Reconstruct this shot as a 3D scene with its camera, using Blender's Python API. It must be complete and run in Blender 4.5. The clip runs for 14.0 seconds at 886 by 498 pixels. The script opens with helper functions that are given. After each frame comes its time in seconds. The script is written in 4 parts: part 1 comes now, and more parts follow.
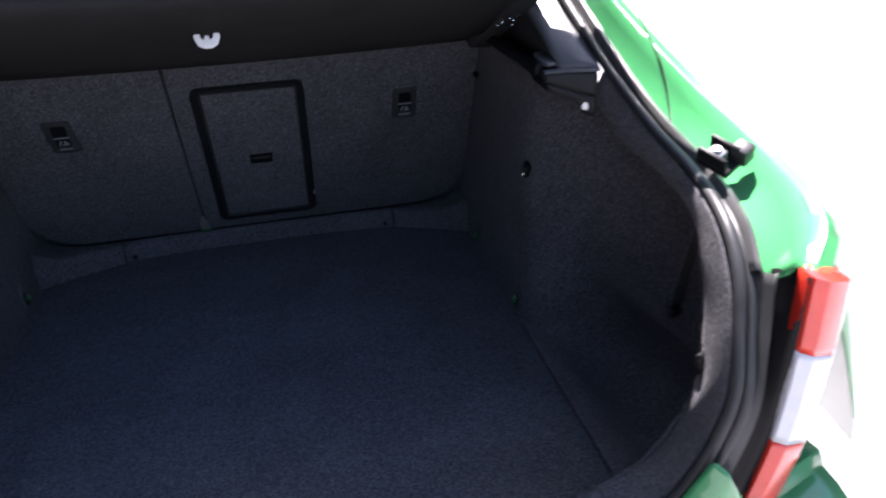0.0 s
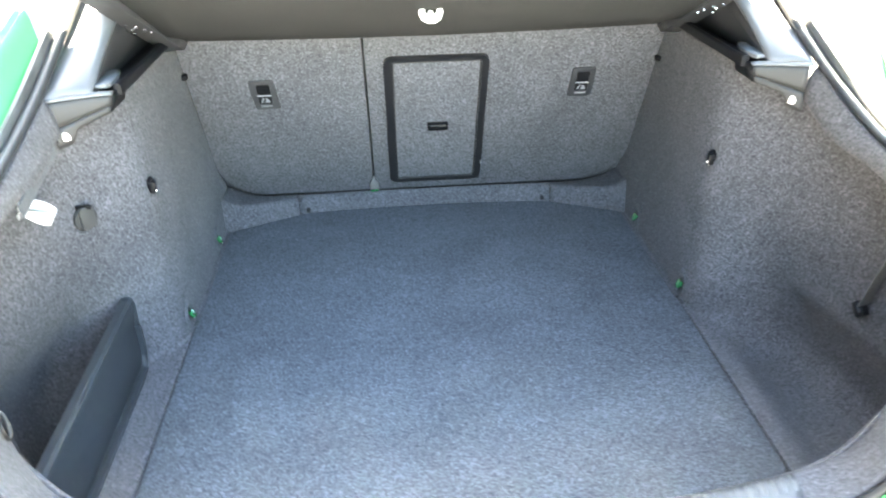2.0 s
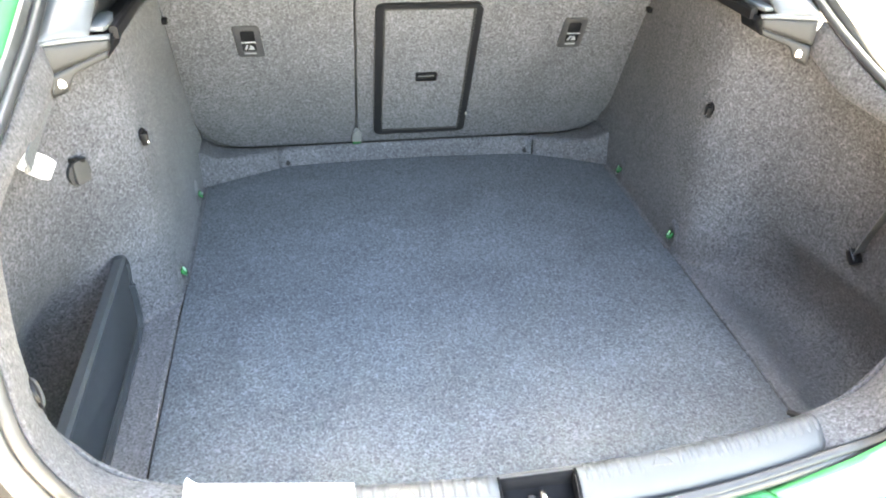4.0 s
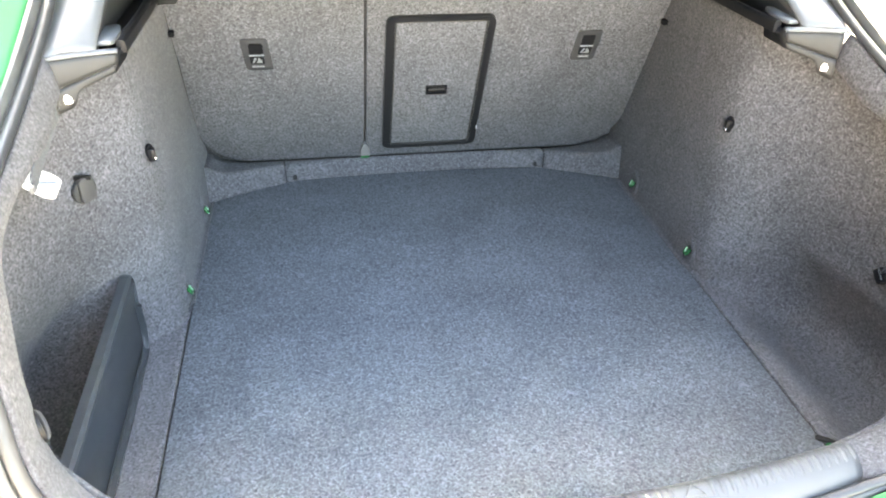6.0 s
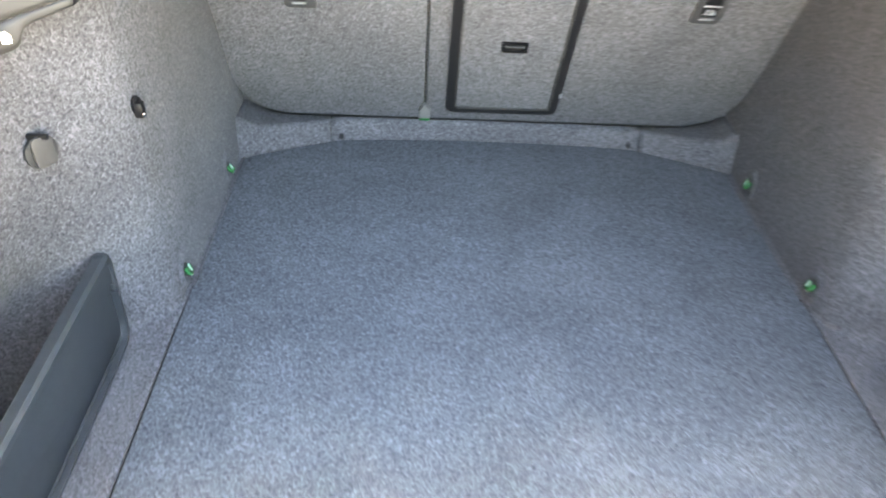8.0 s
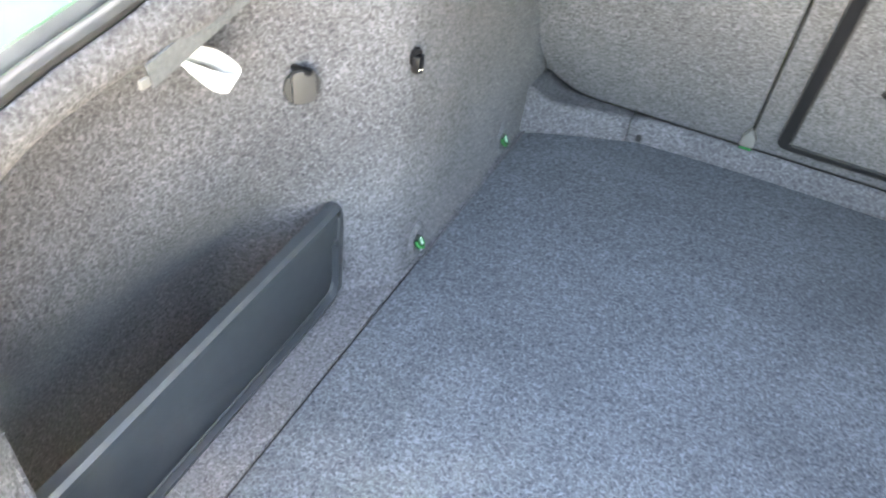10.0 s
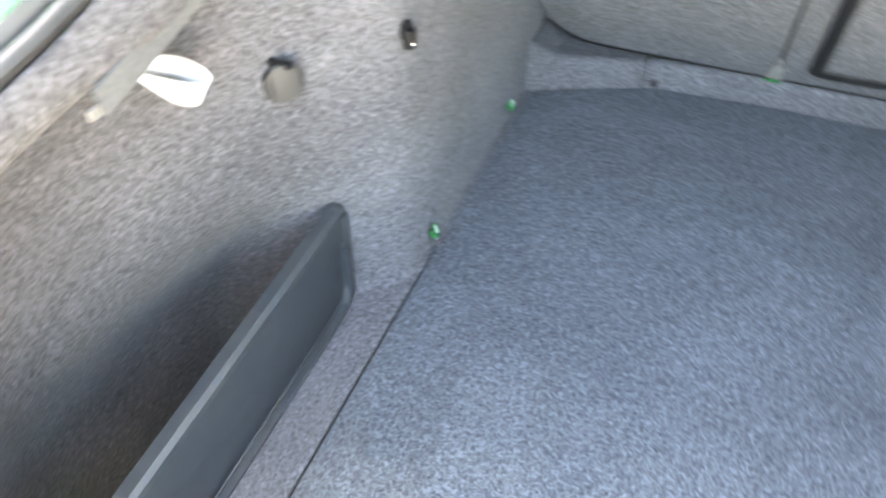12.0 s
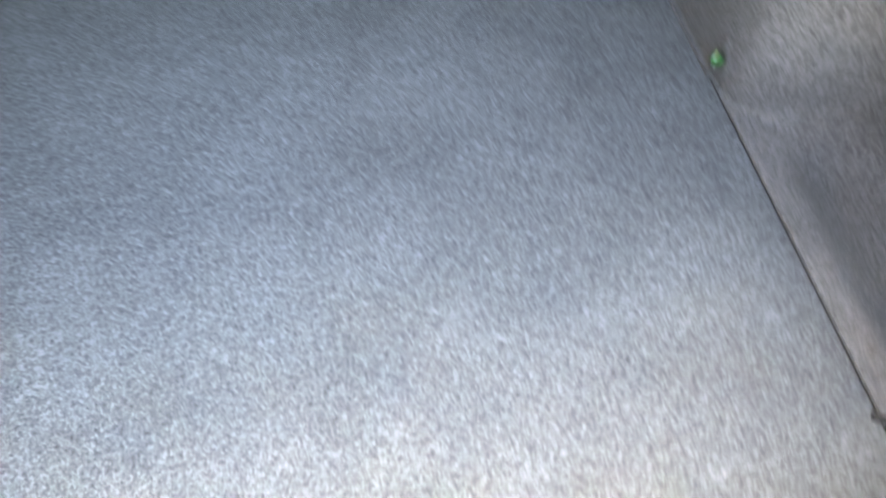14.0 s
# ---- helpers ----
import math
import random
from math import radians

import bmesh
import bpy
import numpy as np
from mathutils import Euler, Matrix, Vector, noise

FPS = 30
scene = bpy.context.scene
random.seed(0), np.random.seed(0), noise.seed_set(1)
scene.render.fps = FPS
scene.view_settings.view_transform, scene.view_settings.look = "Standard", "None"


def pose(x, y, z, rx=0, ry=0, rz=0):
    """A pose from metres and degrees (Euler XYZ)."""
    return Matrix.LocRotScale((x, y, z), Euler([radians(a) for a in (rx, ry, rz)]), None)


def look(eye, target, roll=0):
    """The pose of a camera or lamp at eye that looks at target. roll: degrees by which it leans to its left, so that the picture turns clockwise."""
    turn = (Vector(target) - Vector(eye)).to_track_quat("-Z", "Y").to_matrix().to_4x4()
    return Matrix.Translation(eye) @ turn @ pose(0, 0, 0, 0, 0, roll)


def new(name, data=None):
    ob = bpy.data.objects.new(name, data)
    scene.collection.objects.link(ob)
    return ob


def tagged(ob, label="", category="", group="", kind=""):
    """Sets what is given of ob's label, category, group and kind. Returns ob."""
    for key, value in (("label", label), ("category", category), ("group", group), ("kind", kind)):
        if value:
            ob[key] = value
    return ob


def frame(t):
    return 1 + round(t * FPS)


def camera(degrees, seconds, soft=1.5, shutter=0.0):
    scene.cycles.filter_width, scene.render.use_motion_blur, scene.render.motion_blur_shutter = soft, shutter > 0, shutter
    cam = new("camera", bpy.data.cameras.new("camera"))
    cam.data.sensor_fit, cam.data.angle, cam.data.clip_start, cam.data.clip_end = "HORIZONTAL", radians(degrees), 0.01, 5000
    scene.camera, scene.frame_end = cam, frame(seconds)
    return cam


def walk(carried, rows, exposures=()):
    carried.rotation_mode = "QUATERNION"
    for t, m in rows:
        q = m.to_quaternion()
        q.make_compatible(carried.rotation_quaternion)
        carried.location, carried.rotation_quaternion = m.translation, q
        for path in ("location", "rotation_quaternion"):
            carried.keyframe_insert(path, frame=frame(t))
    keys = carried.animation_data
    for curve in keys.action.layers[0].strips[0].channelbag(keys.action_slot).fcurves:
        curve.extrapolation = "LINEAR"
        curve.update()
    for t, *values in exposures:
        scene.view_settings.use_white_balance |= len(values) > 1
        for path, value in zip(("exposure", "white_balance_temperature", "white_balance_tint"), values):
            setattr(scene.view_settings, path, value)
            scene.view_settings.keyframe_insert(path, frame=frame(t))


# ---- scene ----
cam = camera(63.3, 14.0, 2.0, 1.0)
EXPOSURES = [
    (0.0, 2.47, 6400, 23), (0.5, 3.75, 6150, 17), (1.0, 5.0, 6600, 0), (1.5, 5.8, 7400, 2), (2.0, 6.3, 8000, 3), (3.0, 6.55, 9250, 6), (5.5, 6.42, 9500, 8),
    (8.5, 6.6, 9700, 10), (11.5, 6.65, 9700, 10), (12.5, 6.76, 10200, 10), (14.0, 6.83, 11300, 10),
]
PATH = [
    (0, (0.086, -0.452, 1.41), (0.467, 1.266, 0.459), -2.1),
    (0.5, (0.069, -0.424, 1.415), (0.38, 1.29, 0.432), -2.1),
    (1, (0.027, -0.449, 1.44), (0.244, 1.264, 0.429), 0.5),
    (1.5, (-0.013, -0.486, 1.441), (0.1, 1.179, 0.338), 0.2),
    (2, (-0.081, -0.475, 1.446), (0.045, 1.242, 0.428), -1.1),
    (2.5, (-0.145, -0.451, 1.449), (0.082, 1.233, 0.395), 0.0),
    (3, (-0.179, -0.45, 1.441), (0.124, 1.165, 0.301), 1.8),
    (5.5, (-0.227, -0.425, 1.436), (0.08, 1.217, 0.337), 1.7),
    (6, (-0.231, -0.407, 1.431), (0.08, 1.232, 0.327), 1.8),
    (6.5, (-0.203, -0.377, 1.425), (0.107, 1.215, 0.255), 3.0),
    (7, (-0.155, -0.328, 1.404), (0.07, 1.246, 0.19), 2.4),
    (7.5, (-0.126, -0.27, 1.387), (0.004, 1.326, 0.189), 2.7),
    (8, (-0.139, -0.139, 1.364), (-0.065, 1.421, 0.116), 3.3),
    (8.5, (-0.153, -0.047, 1.36), (-0.217, 1.474, 0.063), 3.3),
    (9, (-0.13, 0.001, 1.341), (-0.541, 1.445, 0.019), 2.4),
    (9.2, (-0.136, 0.018, 1.332), (-0.612, 1.432, 0.001), 2.9),
    (11.3, (-0.217, 0.082, 1.303), (-0.897, 1.281, -0.146), 3.3),
    (11.5, (-0.228, 0.094, 1.295), (-0.937, 1.273, -0.156), 0.0),
    (12, (-0.209, 0.129, 1.288), (-0.78, 1.367, -0.175), -2.2),
    (12.2, (-0.205, 0.129, 1.289), (-0.712, 1.403, -0.167), -4.6),
    (12.5, (-0.164, 0.15, 1.31), (-0.508, 1.49, -0.134), -5.3),
    (12.8, (-0.105, 0.151, 1.302), (-0.179, 1.55, -0.125), -2.8),
    (13, (-0.068, 0.146, 1.309), (-0.048, 1.536, -0.128), -1.6),
    (13.2, (-0.04, 0.121, 1.309), (0.05, 1.483, -0.154), -0.0),
    (13.5, (-0.001, 0.087, 1.304), (0.112, 1.335, -0.255), 1.2),
    (14, (0.037, 0.077, 1.299), (0.176, 1.119, -0.403), -2.1),
]
walk(cam, [(t, look(eye, target, roll)) for t, eye, target, roll in PATH], EXPOSURES)


# ---- world and light ----
world = bpy.data.worlds.new("sky")
scene.world = world
world.use_nodes = True
wn = world.node_tree.nodes
sky = wn.new("ShaderNodeTexSky")
sky.sky_type = "NISHITA"
sky.sun_disc = False
sky.dust_density, sky.ozone_density = 0.7, 0.8
SUN_TO = Vector((0.037, 0.380, 0.924)).normalized()
sky.sun_elevation = math.asin(SUN_TO.z)
sky.sun_rotation = math.atan2(SUN_TO.x, SUN_TO.y)
world.node_tree.links.new(sky.outputs[0], wn["Background"].inputs[0])
wn["Background"].inputs[1].default_value = 0.065
sun_data = bpy.data.lights.new("sun", "SUN")
sun_data.energy, sun_data.angle, sun_data.color = 5.0, radians(0.5), (1.0, 0.96, 0.92)
sun = new("sun", sun_data)
sun.matrix_world = look(SUN_TO * 10, (0, 0, 0))


# ---- materials ----
def material(name, base, rough=0.6, metal=0.0, vary=0.25, scale=40.0, bump=0.0, bump_scale=300.0, spec=0.5, coat=0.0):
    """Painted, moulded or metal surface with two scales of variation."""
    m = bpy.data.materials.new(name)
    m.use_nodes = True
    n, l = m.node_tree.nodes, m.node_tree.links
    b = n["Principled BSDF"]
    b.inputs["Roughness"].default_value, b.inputs["Metallic"].default_value = rough, metal
    b.inputs["Specular IOR Level"].default_value = spec
    b.inputs["Coat Weight"].default_value = coat
    b.inputs["Coat Roughness"].default_value = 0.05
    co = n.new("ShaderNodeTexCoord")
    big = n.new("ShaderNodeTexNoise")
    big.inputs["Scale"].default_value, big.inputs["Detail"].default_value = scale, 6
    l.new(co.outputs["Object"], big.inputs["Vector"])
    ramp = n.new("ShaderNodeValToRGB")
    ramp.color_ramp.elements[0].position, ramp.color_ramp.elements[1].position = 0.3, 0.7
    ramp.color_ramp.elements[0].color = (*[c * (1 - vary) for c in base], 1)
    ramp.color_ramp.elements[1].color = (*[min(1, c * (1 + vary)) for c in base], 1)
    l.new(big.outputs[0], ramp.inputs[0])
    l.new(ramp.outputs[0], b.inputs["Base Color"])
    if bump:
        fine = n.new("ShaderNodeTexNoise")
        fine.inputs["Scale"].default_value, fine.inputs["Detail"].default_value = bump_scale, 3
        l.new(co.outputs["Object"], fine.inputs["Vector"])
        bp = n.new("ShaderNodeBump")
        bp.inputs["Strength"].default_value, bp.inputs["Distance"].default_value = bump, 0.001
        l.new(fine.outputs[0], bp.inputs["Height"])
        l.new(bp.outputs[0], b.inputs["Normal"])
    return m


def carpet(name, dark, light, size=160.0, sheen=0.06):
    """Needle-felt boot lining: mottled fibres with soft nap and faint broad wear."""
    m = bpy.data.materials.new(name)
    m.use_nodes = True
    n, l = m.node_tree.nodes, m.node_tree.links
    b = n["Principled BSDF"]
    b.inputs["Roughness"].default_value, b.inputs["Specular IOR Level"].default_value = 0.95, 0.08
    b.inputs["Sheen Weight"].default_value, b.inputs["Sheen Roughness"].default_value = sheen, 0.5
    co = n.new("ShaderNodeTexCoord")
    # bend the coordinates so that the fibres curl
    bend = n.new("ShaderNodeTexNoise")
    bend.inputs["Scale"].default_value, bend.inputs["Detail"].default_value = size * 0.55, 2
    l.new(co.outputs["Object"], bend.inputs["Vector"])
    add = n.new("ShaderNodeMixRGB")
    add.blend_type, add.inputs[0].default_value = "ADD", 0.006
    l.new(co.outputs["Object"], add.inputs[1])
    l.new(bend.outputs[1], add.inputs[2])
    fib = n.new("ShaderNodeTexNoise")
    fib.inputs["Scale"].default_value, fib.inputs["Detail"].default_value, fib.inputs["Roughness"].default_value = size * 1.5, 2, 0.6
    l.new(add.outputs[0], fib.inputs["Vector"])
    total = fib.outputs[0]
    # two layers of thin curled fibres, each along the middle level of a noise and broken by another
    for k, (scale, weight) in enumerate(((0.75, 0.30), (1.25, 0.20))):
        shift = n.new("ShaderNodeVectorMath")
        shift.operation, shift.inputs[1].default_value = "ADD", (0.37 * k, 0.21 * k, 0.53 * k)
        l.new(add.outputs[0], shift.inputs[0])
        curl = n.new("ShaderNodeTexNoise")
        curl.inputs["Scale"].default_value, curl.inputs["Detail"].default_value = size * scale, 1
        l.new(shift.outputs[0], curl.inputs["Vector"])
        off = n.new("ShaderNodeMath")
        off.operation, off.inputs[1].default_value = "SUBTRACT", 0.5
        l.new(curl.outputs[0], off.inputs[0])
        ab = n.new("ShaderNodeMath")
        ab.operation = "ABSOLUTE"
        l.new(off.outputs[0], ab.inputs[0])
        line = n.new("ShaderNodeMapRange")
        line.inputs["From Min"].default_value, line.inputs["From Max"].default_value = 0.0, 0.07
        line.inputs["To Min"].default_value, line.inputs["To Max"].default_value = 1.0, 0.0
        l.new(ab.outputs[0], line.inputs["Value"])
        gate_noise = n.new("ShaderNodeTexNoise")
        gate_noise.inputs["Scale"].default_value, gate_noise.inputs["Detail"].default_value = size * 0.9, 1
        l.new(shift.outputs[0], gate_noise.inputs["Vector"])
        part_of = n.new("ShaderNodeMapRange")
        part_of.inputs["From Min"].default_value, part_of.inputs["From Max"].default_value = 0.42, 0.60
        l.new(gate_noise.outputs[0], part_of.inputs["Value"])
        cut = n.new("ShaderNodeMath")
        cut.operation = "MULTIPLY"
        l.new(line.outputs[0], cut.inputs[0])
        l.new(part_of.outputs[0], cut.inputs[1])
        sumup = n.new("ShaderNodeMath")
        sumup.operation, sumup.inputs[1].default_value = "MULTIPLY_ADD", weight
        l.new(cut.outputs[0], sumup.inputs[0])
        l.new(total, sumup.inputs[2])
        total = sumup.outputs[0]
    ramp = n.new("ShaderNodeValToRGB")
    ramp.color_ramp.elements[0].position, ramp.color_ramp.elements[1].position = 0.25, 0.95
    ramp.color_ramp.elements[0].color, ramp.color_ramp.elements[1].color = (*dark, 1), (*light, 1)
    l.new(total, ramp.inputs[0])
    wear = n.new("ShaderNodeTexNoise")
    wear.inputs["Scale"].default_value, wear.inputs["Detail"].default_value, wear.inputs["Distortion"].default_value = 6, 5, 0.8
    l.new(co.outputs["Object"], wear.inputs["Vector"])
    wr = n.new("ShaderNodeValToRGB")
    wr.color_ramp.elements[0].position, wr.color_ramp.elements[1].position = 0.3, 0.7
    wr.color_ramp.elements[0].color, wr.color_ramp.elements[1].color = (0.85, 0.85, 0.85, 1), (1.13, 1.13, 1.13, 1)
    l.new(wear.outputs[0], wr.inputs[0])
    mul = n.new("ShaderNodeMixRGB")
    mul.blend_type, mul.inputs[0].default_value = "MULTIPLY", 1
    l.new(ramp.outputs[0], mul.inputs[1])
    l.new(wr.outputs[0], mul.inputs[2])
    l.new(mul.outputs[0], b.inputs["Base Color"])
    bp = n.new("ShaderNodeBump")
    bp.inputs["Strength"].default_value, bp.inputs["Distance"].default_value = 0.35, 0.002
    l.new(total, bp.inputs["Height"])
    l.new(bp.outputs[0], b.inputs["Normal"])
    return m


M_MAT = carpet("floor_carpet", (0.0180, 0.0214, 0.0264), (0.110, 0.122, 0.136), 170)
M_LINING = carpet("lining_carpet", (0.0240, 0.0243, 0.0272), (0.134, 0.134, 0.144), 178)
M_SHELF = carpet("shelf_fabric", (0.0195, 0.0195, 0.020), (0.037, 0.037, 0.0375), 500, 0.0)
M_PANEL = material("divider_plastic", (0.026, 0.030, 0.034), 0.45, vary=0.12, scale=60, bump=0.15, bump_scale=900)
M_SILL = material("sill_plastic", (0.042, 0.044, 0.047), 0.5, vary=0.06, scale=30, bump=0.12, bump_scale=1200)
M_WELL = material("well_plastic", (0.005, 0.005, 0.006), 0.85, vary=0.2, spec=0.1)
M_GLOSS = material("gloss_black", (0.0012, 0.0012, 0.0013), 0.4, vary=0.2, spec=0.08)
M_BLACK = material("black_plastic", (0.006, 0.006, 0.007), 0.45, vary=0.2, bump=0.1, spec=0.22)
M_GREY = material("grey_plastic", (0.028, 0.0278, 0.0276), 0.6, vary=0.08, bump=0.08, bump_scale=900, spec=0.3)
M_LIGHTGREY = material("light_grey_plastic", (0.20, 0.205, 0.21), 0.25, vary=0.08)
M_COVER = material("pillar_plastic", (0.085, 0.089, 0.093), 0.38, vary=0.06, spec=0.4)
M_RUBBER = material("rubber", (0.024, 0.025, 0.026), 0.42, vary=0.2, bump=0.05, spec=0.4)
M_GUTTER = material("gutter_plastic", (0.050, 0.051, 0.050), 0.32, vary=0.25, scale=25)
M_ANCHOR = material("anchor_plastic", (0.026, 0.026, 0.028), 0.5, vary=0.1, bump=0.1)
M_FRAME = material("hatch_plastic", (0.007, 0.007, 0.008), 0.38, vary=0.15, bump=0.1)
# body paint again, with the shade of recesses put into its colour
M_PAINT_SHADED = material("green_paint_shaded", (0.006, 0.095, 0.028), 0.25, vary=0.1, coat=0.5)
# dark surface of the unseen walls that hold back sky light
M_SHADE_WALL = material("shade_wall", (0.090, 0.075, 0.066), 0.9, vary=0.15, scale=2)
M_PAINT = material("green_paint", (0.062, 0.33, 0.120), 0.25, vary=0.05, scale=15, coat=1.0)
M_CHROME = material("bright_steel", (0.75, 0.75, 0.76), 0.18, metal=1.0, vary=0.06)
M_WHITE = material("white_plastic", (0.85, 0.85, 0.84), 0.4, vary=0.03)
M_WEB = material("white_webbing", (0.50, 0.50, 0.50), 0.85, vary=0.06, scale=200, bump=0.5, bump_scale=700)
M_GREYWEB = material("grey_webbing", (0.075, 0.08, 0.085), 0.85, vary=0.2, scale=200, bump=0.5, bump_scale=700)
M_RED = material("red_lens", (0.80, 0.040, 0.022), 0.25, vary=0.08, coat=1.0)
M_CLEAR = material("clear_lens", (0.72, 0.73, 0.75), 0.15, vary=0.06, coat=0.6)
M_DARK = material("cabin_dark", (0.03, 0.03, 0.032), 0.8, vary=0.2)
M_SOCKET = material("socket_plastic", (0.048, 0.0465, 0.045), 0.45, vary=0.08, bump=0.08, bump_scale=900, spec=0.35)
M_CLIP = material("pale_grey_plastic", (0.11, 0.108, 0.104), 0.5, vary=0.08)
M_FIBRE = material("felt_fibre", (0.095, 0.095, 0.10), 0.9, vary=0.3, scale=300, spec=0.1)
M_GROUND = material("concrete", (0.22, 0.217, 0.22), 0.9, vary=0.18, scale=3, bump=0.6, bump_scale=80)
M_GLASS = bpy.data.materials.new("tinted_glass")
M_GLASS.use_nodes = True
glass = M_GLASS.node_tree.nodes["Principled BSDF"]
glass.inputs["Base Color"].default_value = (0.115, 0.125, 0.12, 1)
glass.inputs["Transmission Weight"].default_value, glass.inputs["Roughness"].default_value, glass.inputs["IOR"].default_value = 1.0, 0.0, 1.45
M_LAMP = bpy.data.materials.new("lamp_lens")
M_LAMP.use_nodes = True
M_LAMP.node_tree.nodes["Principled BSDF"].inputs["Emission Color"].default_value = (1, 0.97, 0.92, 1)
M_LAMP.node_tree.nodes["Principled BSDF"].inputs["Emission Strength"].default_value = 0.05


# ---- mesh helpers ----
def mesh_object(name, verts, faces, mat, parent=None, smooth=True, label=""):
    me = bpy.data.meshes.new(name)
    me.from_pydata([tuple(v) for v in verts], [], faces)
    me.validate()
    bm = bmesh.new()
    bm.from_mesh(me)
    bmesh.ops.remove_doubles(bm, verts=bm.verts, dist=1e-6)
    bmesh.ops.recalc_face_normals(bm, faces=bm.faces)
    bm.to_mesh(me)
    bm.free()
    me.materials.append(mat)
    if smooth:
        me.shade_smooth()
        me.set_sharp_from_angle(angle=radians(38))
    ob = new(name, me)
    if parent:
        ob.parent = parent
    if label:
        ob["label"] = label
    return ob


def grid(points):
    """Faces of a net of points, rows of equal length."""
    nu, nv = len(points), len(points[0])
    verts = [p for row in points for p in row]
    faces = [(i * nv + j, i * nv + j + 1, (i + 1) * nv + j + 1, (i + 1) * nv + j) for i in range(nu - 1) for j in range(nv - 1)]
    return verts, faces


def sheet(name, points, mat, parent=None, thick=0.004, label="", side=1):
    """A smooth shell through a net of points with real thickness."""
    v, f = grid(points)
    ob = mesh_object(name, v, f, mat, parent, True, label)
    mod = ob.modifiers.new("thickness", "SOLIDIFY")
    mod.thickness, mod.offset = thick, side
    return ob


def smooth_path(nodes, n):
    """Catmull-Rom curve through the nodes, n points."""
    p = np.array(nodes, float)
    p = np.vstack([2 * p[0] - p[1], p, 2 * p[-1] - p[-2]])
    out = []
    for s in np.linspace(0, len(nodes) - 1 - 1e-9, n):
        i = int(s)
        t = s - i
        a, b, c, d = p[i:i + 4]
        out.append(0.5 * (2 * b + (c - a) * t + (2 * a - 5 * b + 4 * c - d) * t * t + (3 * b - a - 3 * c + d) * t ** 3))
    return np.array(out)


def sweep(name, path, outline, mat, parent=None, up=(0, 0, 1), closed=True, label=""):
    """An outline (across, up) carried along a path."""
    path = np.array(path, float)
    tan = np.gradient(path, axis=0)
    rows = []
    for p, t in zip(path, tan):
        t = Vector(t).normalized()
        side = t.cross(Vector(up)).normalized()
        top = side.cross(t).normalized()
        rows.append([Vector(p) + side * a + top * b for a, b in outline])
    k = len(outline)
    verts = [v for r in rows for v in r]
    faces = []
    for i in range(len(rows) - 1):
        for j in range(k if closed else k - 1):
            faces.append((i * k + j, i * k + (j + 1) % k, (i + 1) * k + (j + 1) % k, (i + 1) * k + j))
    if closed:
        faces += [tuple(range(k)), tuple(range((len(rows) - 1) * k, len(rows) * k))]
    return mesh_object(name, verts, faces, mat, parent, True, label)


def circle(r, n=10, sx=1.0, sy=1.0):
    return [(r * sx * math.cos(2 * math.pi * i / n), r * sy * math.sin(2 * math.pi * i / n)) for i in range(n)]


def block(name, centre, size, mat, parent=None, bevel=0.003, turn=(0, 0, 0), label="", taper=1.0, segments=2):
    """A bevelled box."""
    bm = bmesh.new()
    bmesh.ops.create_cube(bm, size=1)
    for v in bm.verts:
        k = taper if v.co.z > 0 else 1
        v.co = Vector((v.co.x * size[0] * k, v.co.y * size[1] * k, v.co.z * size[2]))
    if bevel:
        bmesh.ops.bevel(bm, geom=bm.edges[:], offset=bevel, segments=segments, affect="EDGES", profile=0.5)
    m = pose(*centre, *turn)
    bmesh.ops.transform(bm, matrix=m, verts=bm.verts)
    me = bpy.data.meshes.new(name)
    bm.to_mesh(me)
    bm.free()
    me.materials.append(mat)
    me.shade_smooth()
    me.set_sharp_from_angle(angle=radians(38))
    ob = new(name, me)
    if parent:
        ob.parent = parent
    if label:
        ob["label"] = label
    return ob


def plate(name, outline, thick, mat, m, parent=None, bevel=0.0015, label=""):
    """A flat outline (x, y) given thickness along z, edges rounded, laid by the pose m."""
    bm = bmesh.new()
    bottom = [bm.verts.new((x, y, 0)) for x, y in outline]
    face = bm.faces.new(bottom)
    ext = bmesh.ops.extrude_face_region(bm, geom=[face])
    for g in ext["geom"]:
        if isinstance(g, bmesh.types.BMVert):
            g.co.z += thick
    bmesh.ops.recalc_face_normals(bm, faces=bm.faces)
    if bevel:
        rim = [e for e in bm.edges if abs(e.verts[0].co.z - e.verts[1].co.z) < 1e-9]
        bmesh.ops.bevel(bm, geom=rim, offset=bevel, segments=2, affect="EDGES", profile=0.5)
    bmesh.ops.transform(bm, matrix=m, verts=bm.verts)
    me = bpy.data.meshes.new(name)
    bm.to_mesh(me)
    bm.free()
    me.materials.append(mat)
    me.shade_smooth()
    me.set_sharp_from_angle(angle=radians(35))
    ob = new(name, me)
    if parent:
        ob.parent = parent
    if label:
        ob["label"] = label
    return ob


def round_rect(x0, y0, x1, y1, r, n=5):
    out = []
    for cx, cy, a in ((x1 - r, y1 - r, 0), (x0 + r, y1 - r, 90), (x0 + r, y0 + r, 180), (x1 - r, y0 + r, 270)):
        out += [(cx + r * math.cos(radians(a + 90 * i / n)), cy + r * math.sin(radians(a + 90 * i / n))) for i in range(n + 1)]
    return out


